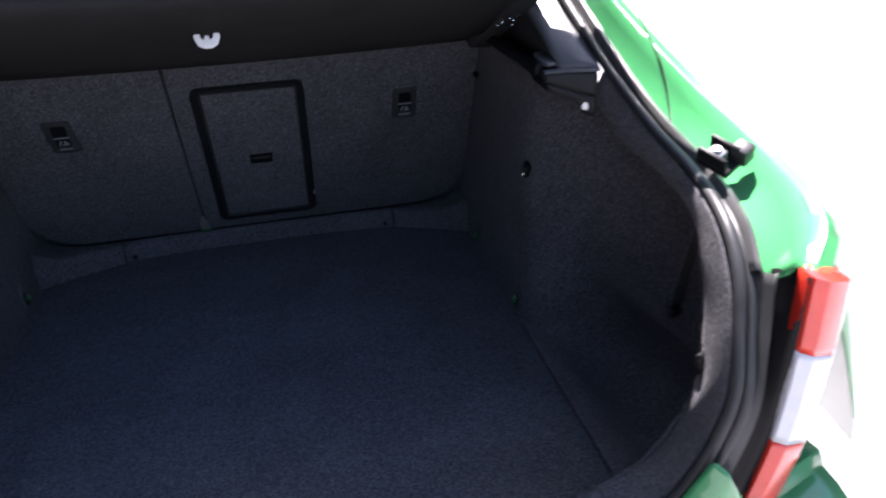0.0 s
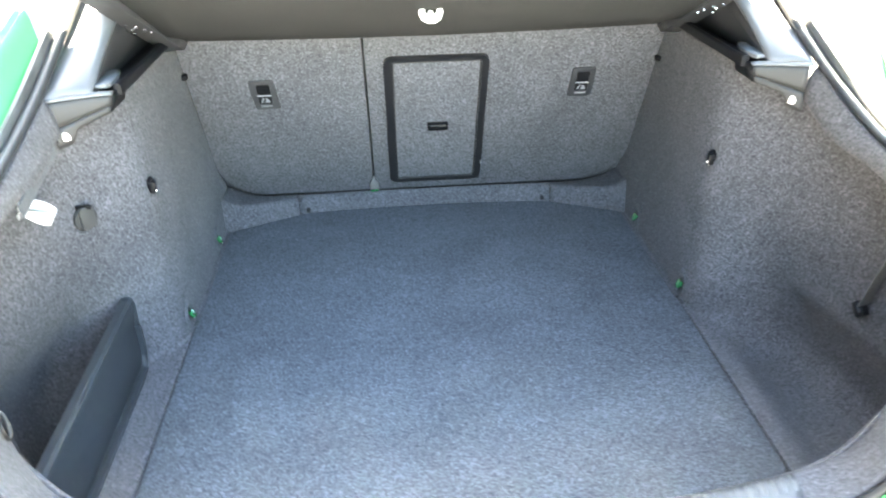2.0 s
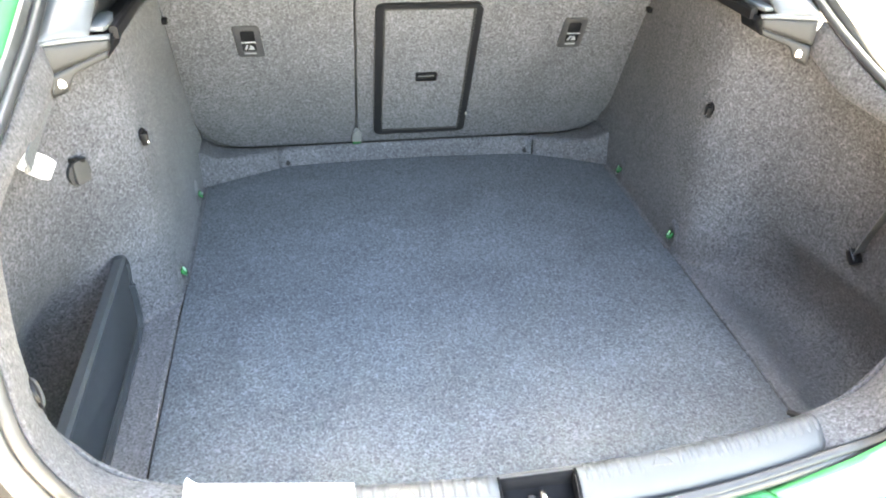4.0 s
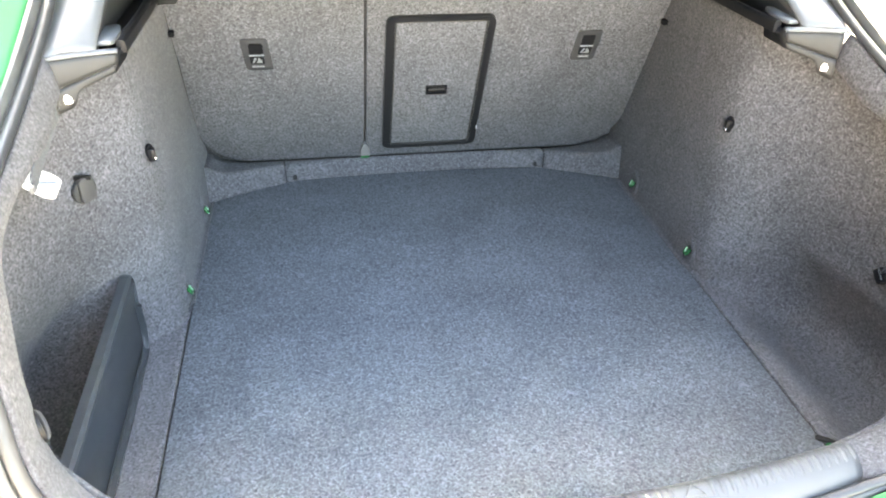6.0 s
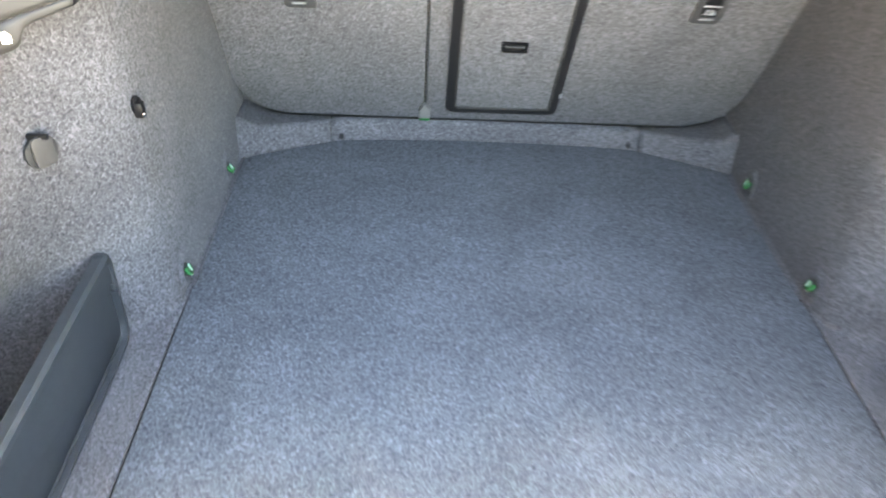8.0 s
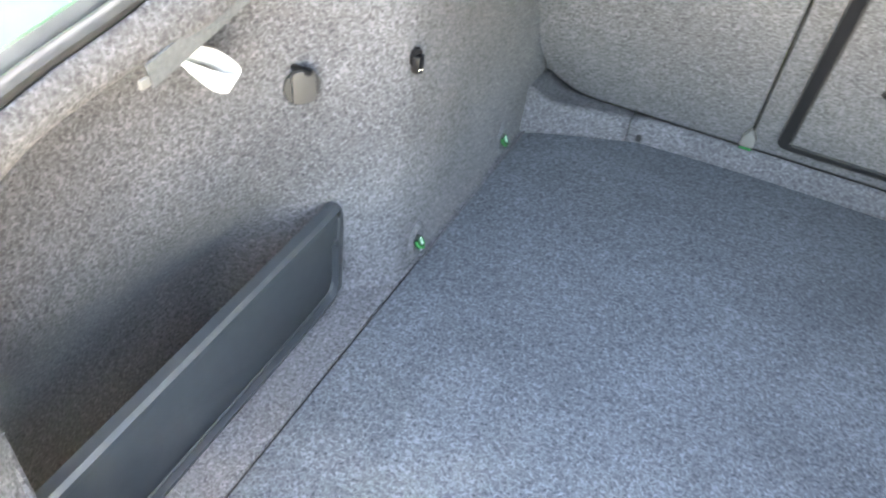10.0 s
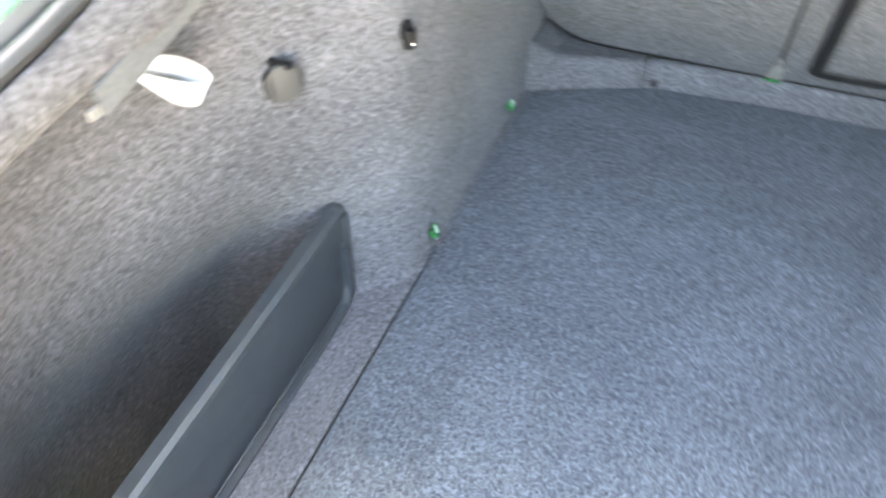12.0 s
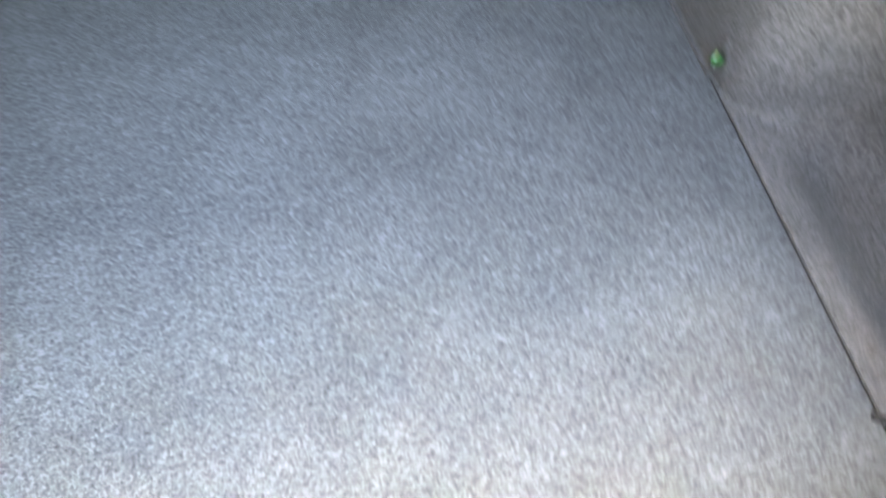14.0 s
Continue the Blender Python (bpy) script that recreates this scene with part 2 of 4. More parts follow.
def ring_plate(name, outer, inner, thick, mat, m, parent=None, label=""):
    """A frame between two outlines of equal count."""
    k = len(outer)
    verts = [(*p, 0) for p in outer] + [(*p, 0) for p in inner] + [(*p, thick) for p in outer] + [(*p, thick) for p in inner]
    faces = []
    for i in range(k):
        j = (i + 1) % k
        faces += [(i, j, k + j, k + i), (2 * k + i, 3 * k + i, 3 * k + j, 2 * k + j), (i, 2 * k + i, 2 * k + j, j), (k + i, k + j, 3 * k + j, 3 * k + i)]
    return mesh_object(name, [m @ Vector(v) for v in verts], faces, mat, parent, True, label)


def thing(name, label, category, group="", kind="", at=(0, 0, 0)):
    ob = new(name)
    ob.empty_display_size = 0.02
    ob.location = at
    return tagged(ob, label, category, group, kind)


# ---- the large structure ----
FLOOR_Z = 0.60
SEAM_X = 0.488


def front_edge(x):
    """Where the floor board ends before the seats."""
    a = abs(x)
    return 1.185 - 0.013 * (a / 0.30) ** 2 if a < 0.30 else 1.172 - 0.082 * ((a - 0.30) / 0.188) ** 1.08


def seat_y(z):
    """The leaning plane of the backrests."""
    return 1.166 - 0.438 * (z - 0.69)


# ground under and round the car
ground = mesh_object("ground", [(-400, -400, 0), (400, -400, 0), (400, 400, 0), (-400, 400, 0)], [(0, 1, 2, 3)], M_GROUND, None, False)
tagged(ground, "sunlit pale concrete ground round the car", "ground", "", "structure")

# the boot floor board, with a rounded edge and a slit along both sides
xs = np.linspace(-SEAM_X + 0.0011, SEAM_X - 0.0011, 49)
rows = []
for x in xs:
    yf = front_edge(x)
    edge = [(0.14, -0.018), (0.14, -0.002), (0.143, 0.0)] + [(0.143 + (yf - 0.149) * k / 24, 0.0) for k in range(1, 24)] + [(yf - 0.004, 0.0), (yf, -0.004), (yf, -0.018)]
    drop = 0.003 if abs(x) > SEAM_X - 0.003 else 0.0
    rows.append([(x, y, FLOOR_Z + z - drop) for y, z in edge])
v, f = grid(rows)
floor = mesh_object("floor", v, f, M_MAT)
tagged(floor, "blue-grey felt carpet boot floor board, lightly worn", "boot floor", "", "structure")
for s in (-1, 1):
    sweep("seam_strip", [(s * 0.4880, y, 0.5935) for y in np.linspace(0.145, 0.716, 12)], [(-0.0013, -0.004), (0.0013, -0.004), (0.0013, 0.0028), (-0.0013, 0.0028)], M_BLACK, floor)
under = block("floor_pan", (0, 0.62, 0.300), (1.44, 1.3, 0.06), M_DARK, None, 0.004)
tagged(under, "dark pressed floor pan below the boot board", "floor pan", "", "structure")

# side linings: plan of the wall, high and low
WALL_Y = [1.24, 1.10, 0.95, 0.80, 0.74, 0.70, 0.665, 0.63, 0.595, 0.55, 0.50, 0.44, 0.38, 0.30, 0.23, 0.19]
WALL_HI = [0.507, 0.504, 0.502, 0.502, 0.504, 0.512, 0.532, 0.558, 0.582, 0.606, 0.625, 0.645, 0.658, 0.664, 0.655, 0.60]
WALL_LO = [0.498, 0.495, 0.493, 0.493, 0.493, 0.494, 0.500, 0.535, 0.600, 0.640, 0.655, 0.664, 0.670, 0.672, 0.665, 0.62]

WALL_CURVE = smooth_path(list(zip(WALL_Y, WALL_LO, WALL_HI)), 300)


def wall_x(y, z):
    k = min(1.0, max(0.0, (z - 0.60) / 0.28))
    k = k * k * (3 - 2 * k)
    return (1 - k) * np.interp(y, WALL_CURVE[::-1, 0], WALL_CURVE[::-1, 1]) + k * np.interp(y, WALL_CURVE[::-1, 0], WALL_CURVE[::-1, 2])


def bay(y):
    """How far into the side bay a place lies, 0 to 1."""
    k = min(1.0, max(0.0, (0.60 - y) / 0.07))
    return k * k * (3 - 2 * k)


# height at which each bay begins to widen downwards
BAY_BROW = {1: 0.785, -1: 0.800}


def side_lining(name, s, label, sunk, flare, ridge):
    """Felt side wall with the wheel arch and a bay behind it, whose floor lies lower than the boot board."""
    net = []
    for y in smooth_path([(y, 0, 0) for y in WALL_Y], 90)[:, 0]:
        w = bay(y)
        lo = wall_x(y, 0.60) + flare * w
        r = min(0.05, max(0.006, (lo - 0.489) * 0.45))
        base = 0.596 - sunk * w
        roll = 0.0035 if y < 0.66 else 0.0
        row = [(0.4750, 0.568)]
        if lo - r > 0.51:
            row += [(x, 0.596 + roll * d) for x, d in ((0.4891, -3.0), (0.4910, 0.7), (0.4950, 1.0), (0.5020, 0.3), (0.5060, 0.0))]
        elif y < 0.715:
            row += [(0.4891 + (lo - r - 0.4891) * k, 0.588 + 0.008 * min(1, 3 * k)) for k in (0, 0.2, 0.4, 0.6, 0.8)]
        else:
            row += [(0.4845 + (lo - r - 0.4845) * k, 0.6003 - 0.0043 * k * k) for k in (0, 0.2, 0.4, 0.6, 0.8)]
        start = row[-1][0]
        edge = start + (min(0.556, lo - r) - start) * (1.0 if sunk > 0.1 else 0.05)
        foot = start + (min(0.566 if sunk > 0.1 else 0.600, lo - r) - start)
        row += [(start + (edge - start) * k, 0.596) for k in (0.35, 0.7, 0.95)]
        row += [(edge + (foot - edge) * k, 0.596 + (base - 0.596) * k * k * (3 - 2 * k)) for k in (0.0, 0.2, 0.4, 0.6, 0.8, 1.0)]
        row += [(foot + (lo - r - foot) * k, base) for k in (0.25, 0.5, 0.75, 0.98)]
        row += [(lo - r + r * math.sin(a), base + r * (1 - math.cos(a))) for a in np.linspace(0.15, 1.5, 7)]
        top = 1.101 if y > 0.615 else 1.072 if y > 0.58 else 1.045
        for z in np.linspace(base + r + 0.012, top, 30):
            k = min(1.0, max(0.0, (BAY_BROW[s] - z) / (0.19 if s > 0 else 0.22)))
            out = flare * w * k * k * (3 - 2 * k)
            swell = ridge * w * math.exp(-((z - 0.722) / 0.040) ** 2)
            row.append((wall_x(y, z) + out - swell, z))
        net.append([(s * x, y, z) for x, z in row])
    ob = sheet(name, net, M_LINING, None, 0.006, label)
    return tagged(ob, label, "boot lining", "", "structure")


side_lining("wall_left", -1, "moulded grey felt side lining with a deep bay behind the wheel arch", 0.21, 0.080, 0.0)
side_lining("wall_right", 1, "moulded grey felt side lining with a curved open bay", 0.042, 0.030, 0.013)

# the boot opening: inner and outer edge of the carpeted rim
RIM_IN = [(0.379, 0.119, 0.735), (0.475, 0.138, 0.756), (0.527, 0.161, 0.815), (0.537, 0.172, 0.907), (0.539, 0.200, 0.987), (0.556, 0.264, 1.021), (0.566, 0.365, 1.030), (0.564, 0.474, 1.035), (0.566, 0.569, 1.062)]
RIM_OUT = [(0.384, 0.069, 0.726), (0.450, 0.060, 0.775), (0.500, 0.066, 0.880), (0.518, 0.098, 0.958), (0.529, 0.133, 1.013), (0.540, 0.192, 1.050), (0.560, 0.298, 1.063), (0.573, 0.423, 1.075), (0.571, 0.560, 1.118)]


def flip(p, s):
    return np.array(p, float) * (s, 1, 1)


def fuzz(name, edge, outward, parent):
    """Loose felt fibres that stand off a cut edge."""
    rnd = random.Random(11)
    verts, faces = [], []
    for i in range(420):
        u = rnd.random() * (len(edge) - 1.001)
        k, t = int(u), u % 1.0
        root = Vector(edge[k] * (1 - t) + edge[k + 1] * t)
        way = Vector(outward[k]).normalized()
        way = (way + Vector((rnd.gauss(0, 0.5), rnd.gauss(0, 0.5), rnd.gauss(0, 0.5)))).normalized()
        bend = Vector((rnd.gauss(0, 0.5), rnd.gauss(0, 0.5), rnd.gauss(0, 0.5)))
        long = rnd.uniform(0.002, 0.0065)
        across = way.cross(Vector((0.3, -0.7, 0.65))).normalized() * 0.00022
        base = len(verts)
        for h in (0.0, 0.5, 1.0):
            p = root - way * 0.001 + (way * h + bend * h * h * 0.5) * long
            verts += [p - across * (1 - 0.6 * h), p + across * (1 - 0.6 * h)]
        faces += [(base, base + 1, base + 3, base + 2), (base + 2, base + 3, base + 5, base + 4)]
    return mesh_object(name, verts, faces, M_FIBRE, parent, True, "fine pale felt fibres along the edge")


def carpet_rim(name, s):
    a, b = smooth_path(RIM_IN, 60), smooth_path(RIM_OUT, 60)
    net = []
    for k, (p, q) in enumerate(zip(a, b)):
        w = min(1.0, max(0.0, (p[2] - 0.74) / 0.07))
        out = np.array((w, 0.0, -(1 - w)))
        out /= np.linalg.norm(out)
        back = p + out * (0.06 + 0.06 * w) + (0, 0.015, -0.004)
        lip = p + out * 0.012 + (0, 0.008, 0)
        across = q - p
        row = [back, lip, p + across * 0.03 + out * 0.002] + [p + across * w - out * 0.004 * math.sin(math.pi * w) for w in (0.12, 0.3, 0.5, 0.7, 0.9, 1.0)]
        net.append([flip(r, s) for r in row])
    ob = sheet(name, net, M_LINING, None, 0.005)
    fuzz("loose_fibres", [flip(p, s) for p in a], [flip(p - q, s) for p, q in zip(a, b)], ob)
    return tagged(ob, "grey felt covered rim along the side of the boot opening", "boot rim", "", "structure")


carpet_rim("trim_left", -1)
carpet_rim("trim_right", 1)


# inner face of the tail panel below the sill
def sill_in(x):
    return 0.083 + 0.036 * (x / 0.385) ** 2


net = []
for x in np.linspace(-0.66, 0.66, 41):
    y = sill_in(abs(x)) if abs(x) < 0.38 else float(np.interp(abs(x), (0.38, 0.45, 0.53, 0.58, 0.66), (0.118, 0.128, 0.152, 0.166, 0.190)))
    slant = 0.03 if abs(x) < 0.45 else 0.004
    top = float(np.interp(abs(x), (0.385, 0.40, 0.45, 0.50, 0.53, 0.58, 0.66), (0.720, 0.735, 0.742, 0.775, 0.815, 0.94, 0.96)))
    net.append([(x, y + slant * (1 - k) + 0.004, 0.46 + (top - 0.465) * k) for k in np.linspace(0, 1, 8)])
tail = sheet("wall_rear", net, M_LINING, None, 0.006)
tagged(tail, "grey felt inner face of the tail panel below the sill", "tail panel", "", "structure")

# felt ledge between floor board and backrests: a middle strip and two shaped ends
ledge = thing("seat_ledge", "grey felt ledge in three pieces in front of the backrests", "ledge", "", "structure", (0, 1.2, 0.6))
ledge.location = (0, 0, 0)


def ledge_piece(x0, x1, n, parent, end):
    """A length of the felt ledge: front face, rolled edge and a top that falls back to the backrests."""
    net = []
    for x in np.linspace(x0, x1, n):
        k = min(1.0, max(0.0, (abs(x) - 0.325) / 0.170))
        yf = front_edge(x) + 0.002
        h = 0.036 + (0.010 * k + 0.026 * max(0.0, (k - 0.72) / 0.28) ** 2 if end else 0.0)
        lean = 0.006 + (0.018 * k if end else 0.0)
        back = 1.225
        top = 0.600 + h
        net.append([(x, yf, 0.585), (x, yf + lean * 0.4, 0.603), (x, yf + lean, top - 0.007), (x, yf + lean + 0.0012, top - 0.003), (x, yf + lean + 0.004, top - 0.0005), (x, yf + lean + 0.010, top), (x, yf + lean + 0.018, top - 0.003), (x, (yf + lean + back) / 2 + 0.008, top - 0.006), (x, back, top - 0.008)])
    return sheet("ledge_piece", net, M_LINING, parent, 0.005)


ledge_piece(-0.3215, 0.3195, 30, ledge, False)
ledge_piece(-0.503, -0.3235, 16, ledge, True)
ledge_piece(0.3215, 0.503, 16, ledge, True)
for s in (-1, 1):
    sheet("corner_filler", [[(s * x, seat_y(z) + 0.026, z) for z in np.linspace(0.62, 0.80, 6)] for x in np.linspace(0.38, 0.512, 5)], M_LINING, ledge, 0.004)

# cabin shell beyond the backrests and the roof
shell = thing("cabin_shell", "dark cabin shell and roof above the rear seats", "cabin", "", "structure")
net = [[(x, y, z) for y, z in ((1.24, 0.55), (2.4, 0.55), (2.5, 1.0), (2.2, 1.40), (1.6, 1.48), (1.0, 1.46))] for x in np.linspace(-0.68, 0.68, 5)]
sheet("roof", net, M_DARK, shell, 0.01)
for s in (-1, 1):
    net = [[(s * (0.69 - 0.10 * max(0.0, z - 0.95) ** 1.2), y, z) for z in (0.30, 0.5, 0.7, 0.95, 1.15, 1.30, 1.45)] for y in (1.22, 1.5, 1.8, 2.1, 2.4)]
    sheet("cabin_side", net, M_DARK, shell, 0.01)


# ---- backrests ----
SEAT_M = Matrix(((1, 0, 0, 0), (0, -0.4012, 0.9160, 1.166), (0, 0.9160, 0.4012, 0.690), (0, 0, 0, 1)))
# local x across, y up the backrest (0 at z = 0.69), z towards the cabin
TURNED = SEAT_M @ Matrix.Diagonal((1, 1, -1, 1))


def up(z):
    """Distance along the backrest for a height."""
    return (z - 0.69) / 0.916


def backrest(name, x0, x1, label, outer):
    ob = thing(name, label, "seat backrest", "rear backrests")
    bot, top, r = up(0.648), up(1.120), 0.115
    pts = []
    # outline from the lower corner round; the outer lower corner is rounded
    if outer < 0:
        pts += [(x1, bot), (x1, top), (x0, top)]
        pts += [(x0 + r - r * math.cos(a) - 0.006 * math.sin(a), bot + r - r * math.sin(a)) for a in np.linspace(0, math.pi / 2, 10)]
    else:
        pts += [(x0, top), (x0, bot)]
        pts += [(x1 - r + r * math.sin(a), bot + r - r * math.cos(a)) for a in np.linspace(0, math.pi / 2, 10)]
        pts += [(x1, top)]
    mid, half = (x0 + x1) / 2, (x1 - x0) / 2
    rim = [(mid + (px - mid) * (half - 0.0010) / half, bot - 0.007 + (py - bot) * 1.01) for px, py in pts]
    plate("backboard", rim, 0.07, M_BLACK, TURNED @ Matrix.Translation((0, 0, -0.0735)), ob, 0.002)
    plate("cover", pts, 0.10, M_LINING, TURNED @ Matrix.Translation((0, 0, -0.10)), ob, 0.006)
    return ob


seat_narrow = backrest("rear_backrest", -0.5025, -0.1313, "narrow grey felt-backed rear seat backrest, upright", -1)
seat_wide = backrest("rear_backrest", -0.1277, 0.5025, "wide grey felt-backed rear seat backrest with a ski hatch", 1)


def anchor_plate(x, parent, lean):
    """Recessed child-seat anchor plate with a pictogram and a bar of small print."""
    c = up(0.951)
    h, w = 0.040, 0.027
    out = [(a - lean * (b - c) / h, b) for a, b in round_rect(x - w, c - h, x + w, c + h, 0.007)]
    base = plate("anchor_plate", out, 0.004, M_ANCHOR, TURNED @ Matrix.Translation((0, 0, -0.001)), parent, 0.001, "dark grey plastic child-seat anchor plate")
    plate("anchor_recess", round_rect(x - 0.014, c + 0.004, x + 0.014, c + 0.030, 0.004), 0.0012, M_BLACK, TURNED @ Matrix.Translation((0, 0, 0.0032)), base, 0)
    block("anchor_bar", TURNED @ Vector((x, c + 0.002, 0.006)), (0.030, 0.002, 0.0025), M_LIGHTGREY, base, 0.0008)
    plate("anchor_badge", round_rect(x - 0.014, c - 0.022, x + 0.014, c - 0.002, 0.003), 0.0012, M_BLACK, TURNED @ Matrix.Translation((0, 0, 0.0032)), base, 0)
    # seat pictogram: a back, a cushion and a spot
    plate("pictogram", [(x - 0.010, c - 0.018), (x - 0.006, c - 0.018), (x - 0.001, c - 0.006), (x - 0.005, c - 0.005)], 0.0006, M_LIGHTGREY, TURNED @ Matrix.Translation((0, 0, 0.0046)), base, 0)
    plate("pictogram", [(x - 0.003, c - 0.018), (x + 0.010, c - 0.018), (x + 0.009, c - 0.012), (x + 0.004, c - 0.006), (x + 0.001, c - 0.007), (x + 0.001, c - 0.013)], 0.0006, M_LIGHTGREY, TURNED @ Matrix.Translation((0, 0, 0.0046)), base, 0)
    plate("print_bar", round_rect(x - 0.012, c - 0.031, x + 0.012, c - 0.0275, 0.001), 0.0006, M_LIGHTGREY, TURNED @ Matrix.Translation((0, 0, 0.0034)), base, 0)


anchor_plate(-0.347, seat_narrow, 0.003)
anchor_plate(0.345, seat_wide, -0.001)

# ski hatch
hx0, hx1, hz0, hz1 = -0.089, 0.134, up(0.680), up(1.033)
hatch = ring_plate("hatch_frame", round_rect(hx0, hz0, hx1, hz1, 0.018), round_rect(hx0 + 0.017, hz0 + 0.010, hx1 - 0.015, hz1 - 0.010, 0.006), 0.010, M_FRAME, TURNED @ Matrix.Translation((0, 0, -0.002)), seat_wide, "black plastic frame of the ski hatch")
plate("hatch_lid", round_rect(hx0 + 0.019, hz0 + 0.012, hx1 - 0.017, hz1 - 0.012, 0.006), 0.008, M_LINING, TURNED @ Matrix.Translation((0, 0, -0.003)), seat_wide, 0.003)
inner_rim = round_rect(hx0 + 0.0175, hz0 + 0.0105, hx1 - 0.0155, hz1 - 0.0105, 0.006)
rim2 = round_rect(hx0 + 0.0205, hz0 + 0.0135, hx1 - 0.0185, hz1 - 0.0135, 0.005)
ring_plate("hatch_bead", inner_rim, rim2, 0.008, M_GREY, TURNED @ Matrix.Translation((0, 0, 0)), hatch)
hc = up(0.850)
hand = ring_plate("hatch_handle", round_rect(0.003, hc - 0.012, 0.051, hc + 0.012, 0.003), round_rect(0.006, hc - 0.009, 0.048, hc + 0.009, 0.002), 0.008, M_BLACK, TURNED @ Matrix.Translation((0, 0, 0.001)), seat_wide, "black recessed hatch handle with a bright bar")
plate("handle_well", round_rect(0.006, hc - 0.009, 0.048, hc + 0.009, 0.002), 0.001, M_BLACK, TURNED @ Matrix.Translation((0, 0, 0.0055)), hand, 0)
block("handle_bar", TURNED @ Vector((0.027, hc + 0.003, 0.008)), (0.036, 0.006, 0.004), M_GREY, hand, 0.0015)
block("hatch_catch", TURNED @ Vector((0.133, up(0.736), 0.009)), (0.004, 0.003, 0.010), M_LIGHTGREY, hatch, 0.001)

# wedge cover at the foot of the slit between the backrests
clip = thing("belt_guide", "pale grey plastic wedge cover at the foot of the backrest slit", "cover")
plate("wedge", [(-0.011, 0), (0.011, 0), (0.011, 0.024), (0.002, 0.042), (-0.003, 0.042), (-0.011, 0.024)], 0.010, M_CLIP, TURNED @ Matrix.Translation((-0.130, up(0.658), -0.001)), clip, 0.002)
block("green_foot", TURNED @ Vector((-0.130, up(0.6545), 0.006)), (0.020, 0.006, 0.006), M_PAINT_SHADED, clip, 0.001)

# ---- sill trim ----
sill = thing("load_sill", "grey ribbed plastic load sill trim with a latch well", "sill trim", "", "")
SILL = [(0.006, -0.014), (0.001, 0.0), (-0.003, 0.005), (-0.012, 0.011), (-0.020, 0.011), (-0.030, 0.008), (-0.042, 0.0), (-0.050, -0.010), (-0.054, -0.018)]
WELL = (-0.038, 0.052)


def sill_row(x, lift=0.0):
    y0 = sill_in(x)
    return [(x, y0 + a, 0.738 + b + lift) for a, b in SILL]


xs = sorted(set(list(np.linspace(-0.385, WELL[0], 30)) + list(np.linspace(WELL[1], 0.390, 30))))
v, f = grid([sill_row(x) for x in xs])
k = len(SILL)
well_i = xs.index(WELL[0])
f = [q for q in f if not (q[0] // k == well_i and q[0] % k >= 3)]
body = mesh_object("body", v, f, M_SILL, sill)
mod = body.modifiers.new("thickness", "SOLIDIFY")
mod.thickness, mod.offset = 0.003, -1
well = thing("latch_well", "black latch well let into the sill, with a bright steel striker", "latch")
yw = sill_in(0.0)
net = [[(x, yw + a, z) for a, z in ((-0.0115, 0.748), (-0.014, 0.728), (-0.030, 0.715), (-0.056, 0.712))] for x in np.linspace(WELL[0], WELL[1], 6)]
sheet("well_floor", net, M_WELL, well, 0.002)
for x in WELL:
    net = [[(x, yw + a, z) for z in (lo, hi)] for a, lo, hi in ((-0.0115, 0.74, 0.751), (-0.020, 0.715, 0.750), (-0.035, 0.71, 0.745), (-0.052, 0.708, 0.730))]
    sheet("well_side", net, M_WELL, well, 0.003)
sweep("striker", smooth_path([(0.010, yw - 0.054, 0.708), (0.010, yw - 0.052, 0.728), (0.010, yw - 0.044, 0.737), (0.010, yw - 0.030, 0.737), (0.010, yw - 0.022, 0.728), (0.010, yw - 0.020, 0.712)], 24), circle(0.0042, 8), M_CHROME, well, (1, 0, 0))
block("striker_post", (-0.001, yw - 0.038, 0.720), (0.008, 0.026, 0.018), M_GREY, well, 0.002)

rib_mesh = None
for i in range(59):
    x = -0.3805 + 0.0132 * i
    if any(abs(x - c) < 0.0190 for c in (-0.149, 0.163)) or WELL[0] - 0.004 < x < WELL[1] + 0.004:
        continue
    if rib_mesh is None:
        rib = sweep("rib", [(0, 0.001, -0.0035), (0, -0.003, 0.0045), (0, -0.012, 0.0112), (0, -0.020, 0.0113), (0, -0.028, 0.0089), (0, -0.031, 0.0062)], [(-0.0038, 0), (-0.0022, 0.0010), (-0.0008, 0.0015), (0.0008, 0.0015), (0.0020, 0.0010), (0.0034, 0)], M_SILL, sill)
        rib_mesh = rib.data
    else:
        rib = new("rib", rib_mesh)
        rib.parent = sill
    rib.matrix_local = Matrix.Translation((x, sill_in(x), 0.738))
for c in (-0.149, 0.163):
    y0 = sill_in(c)
    tri = [(c - 0.013, -0.026), (c + 0.013, -0.026), (c, -0.009), (c - 0.013, -0.026)]
    for (xa, ya), (xb, yb) in zip(tri, tri[1:]):
        edge = []
        for w in np.linspace(0, 1, 7):
            x, a = xa + (xb - xa) * w, ya + (yb - ya) * w
            edge.append((x, y0 + a, 0.7385 + float(np.interp(-a, [-q[0] for q in SILL], [q[1] for q in SILL]))))
        sweep("arrow_mark", edge, circle(0.0010, 6), M_SILL, sill)
film = thing("protective_film", "white protective film stuck on one end of the sill", "film")


def film_row(x, curl=0.0):
    return [(x, y, z + 0.0045 + 0.002 * math.sin((x + 0.385) * 18) + curl) for _, y, z in sill_row(x)[1:]]


sheet("sheet", [film_row(x) for x in np.linspace(-0.380, -0.205, 14)], M_WHITE, film, 0.0006)
sheet("lifted_edge", [film_row(x, 0.010 * ((-0.380 - x) / 0.012) ** 2) for x in np.linspace(-0.392, -0.3802, 6)], M_WHITE, film, 0.0006)

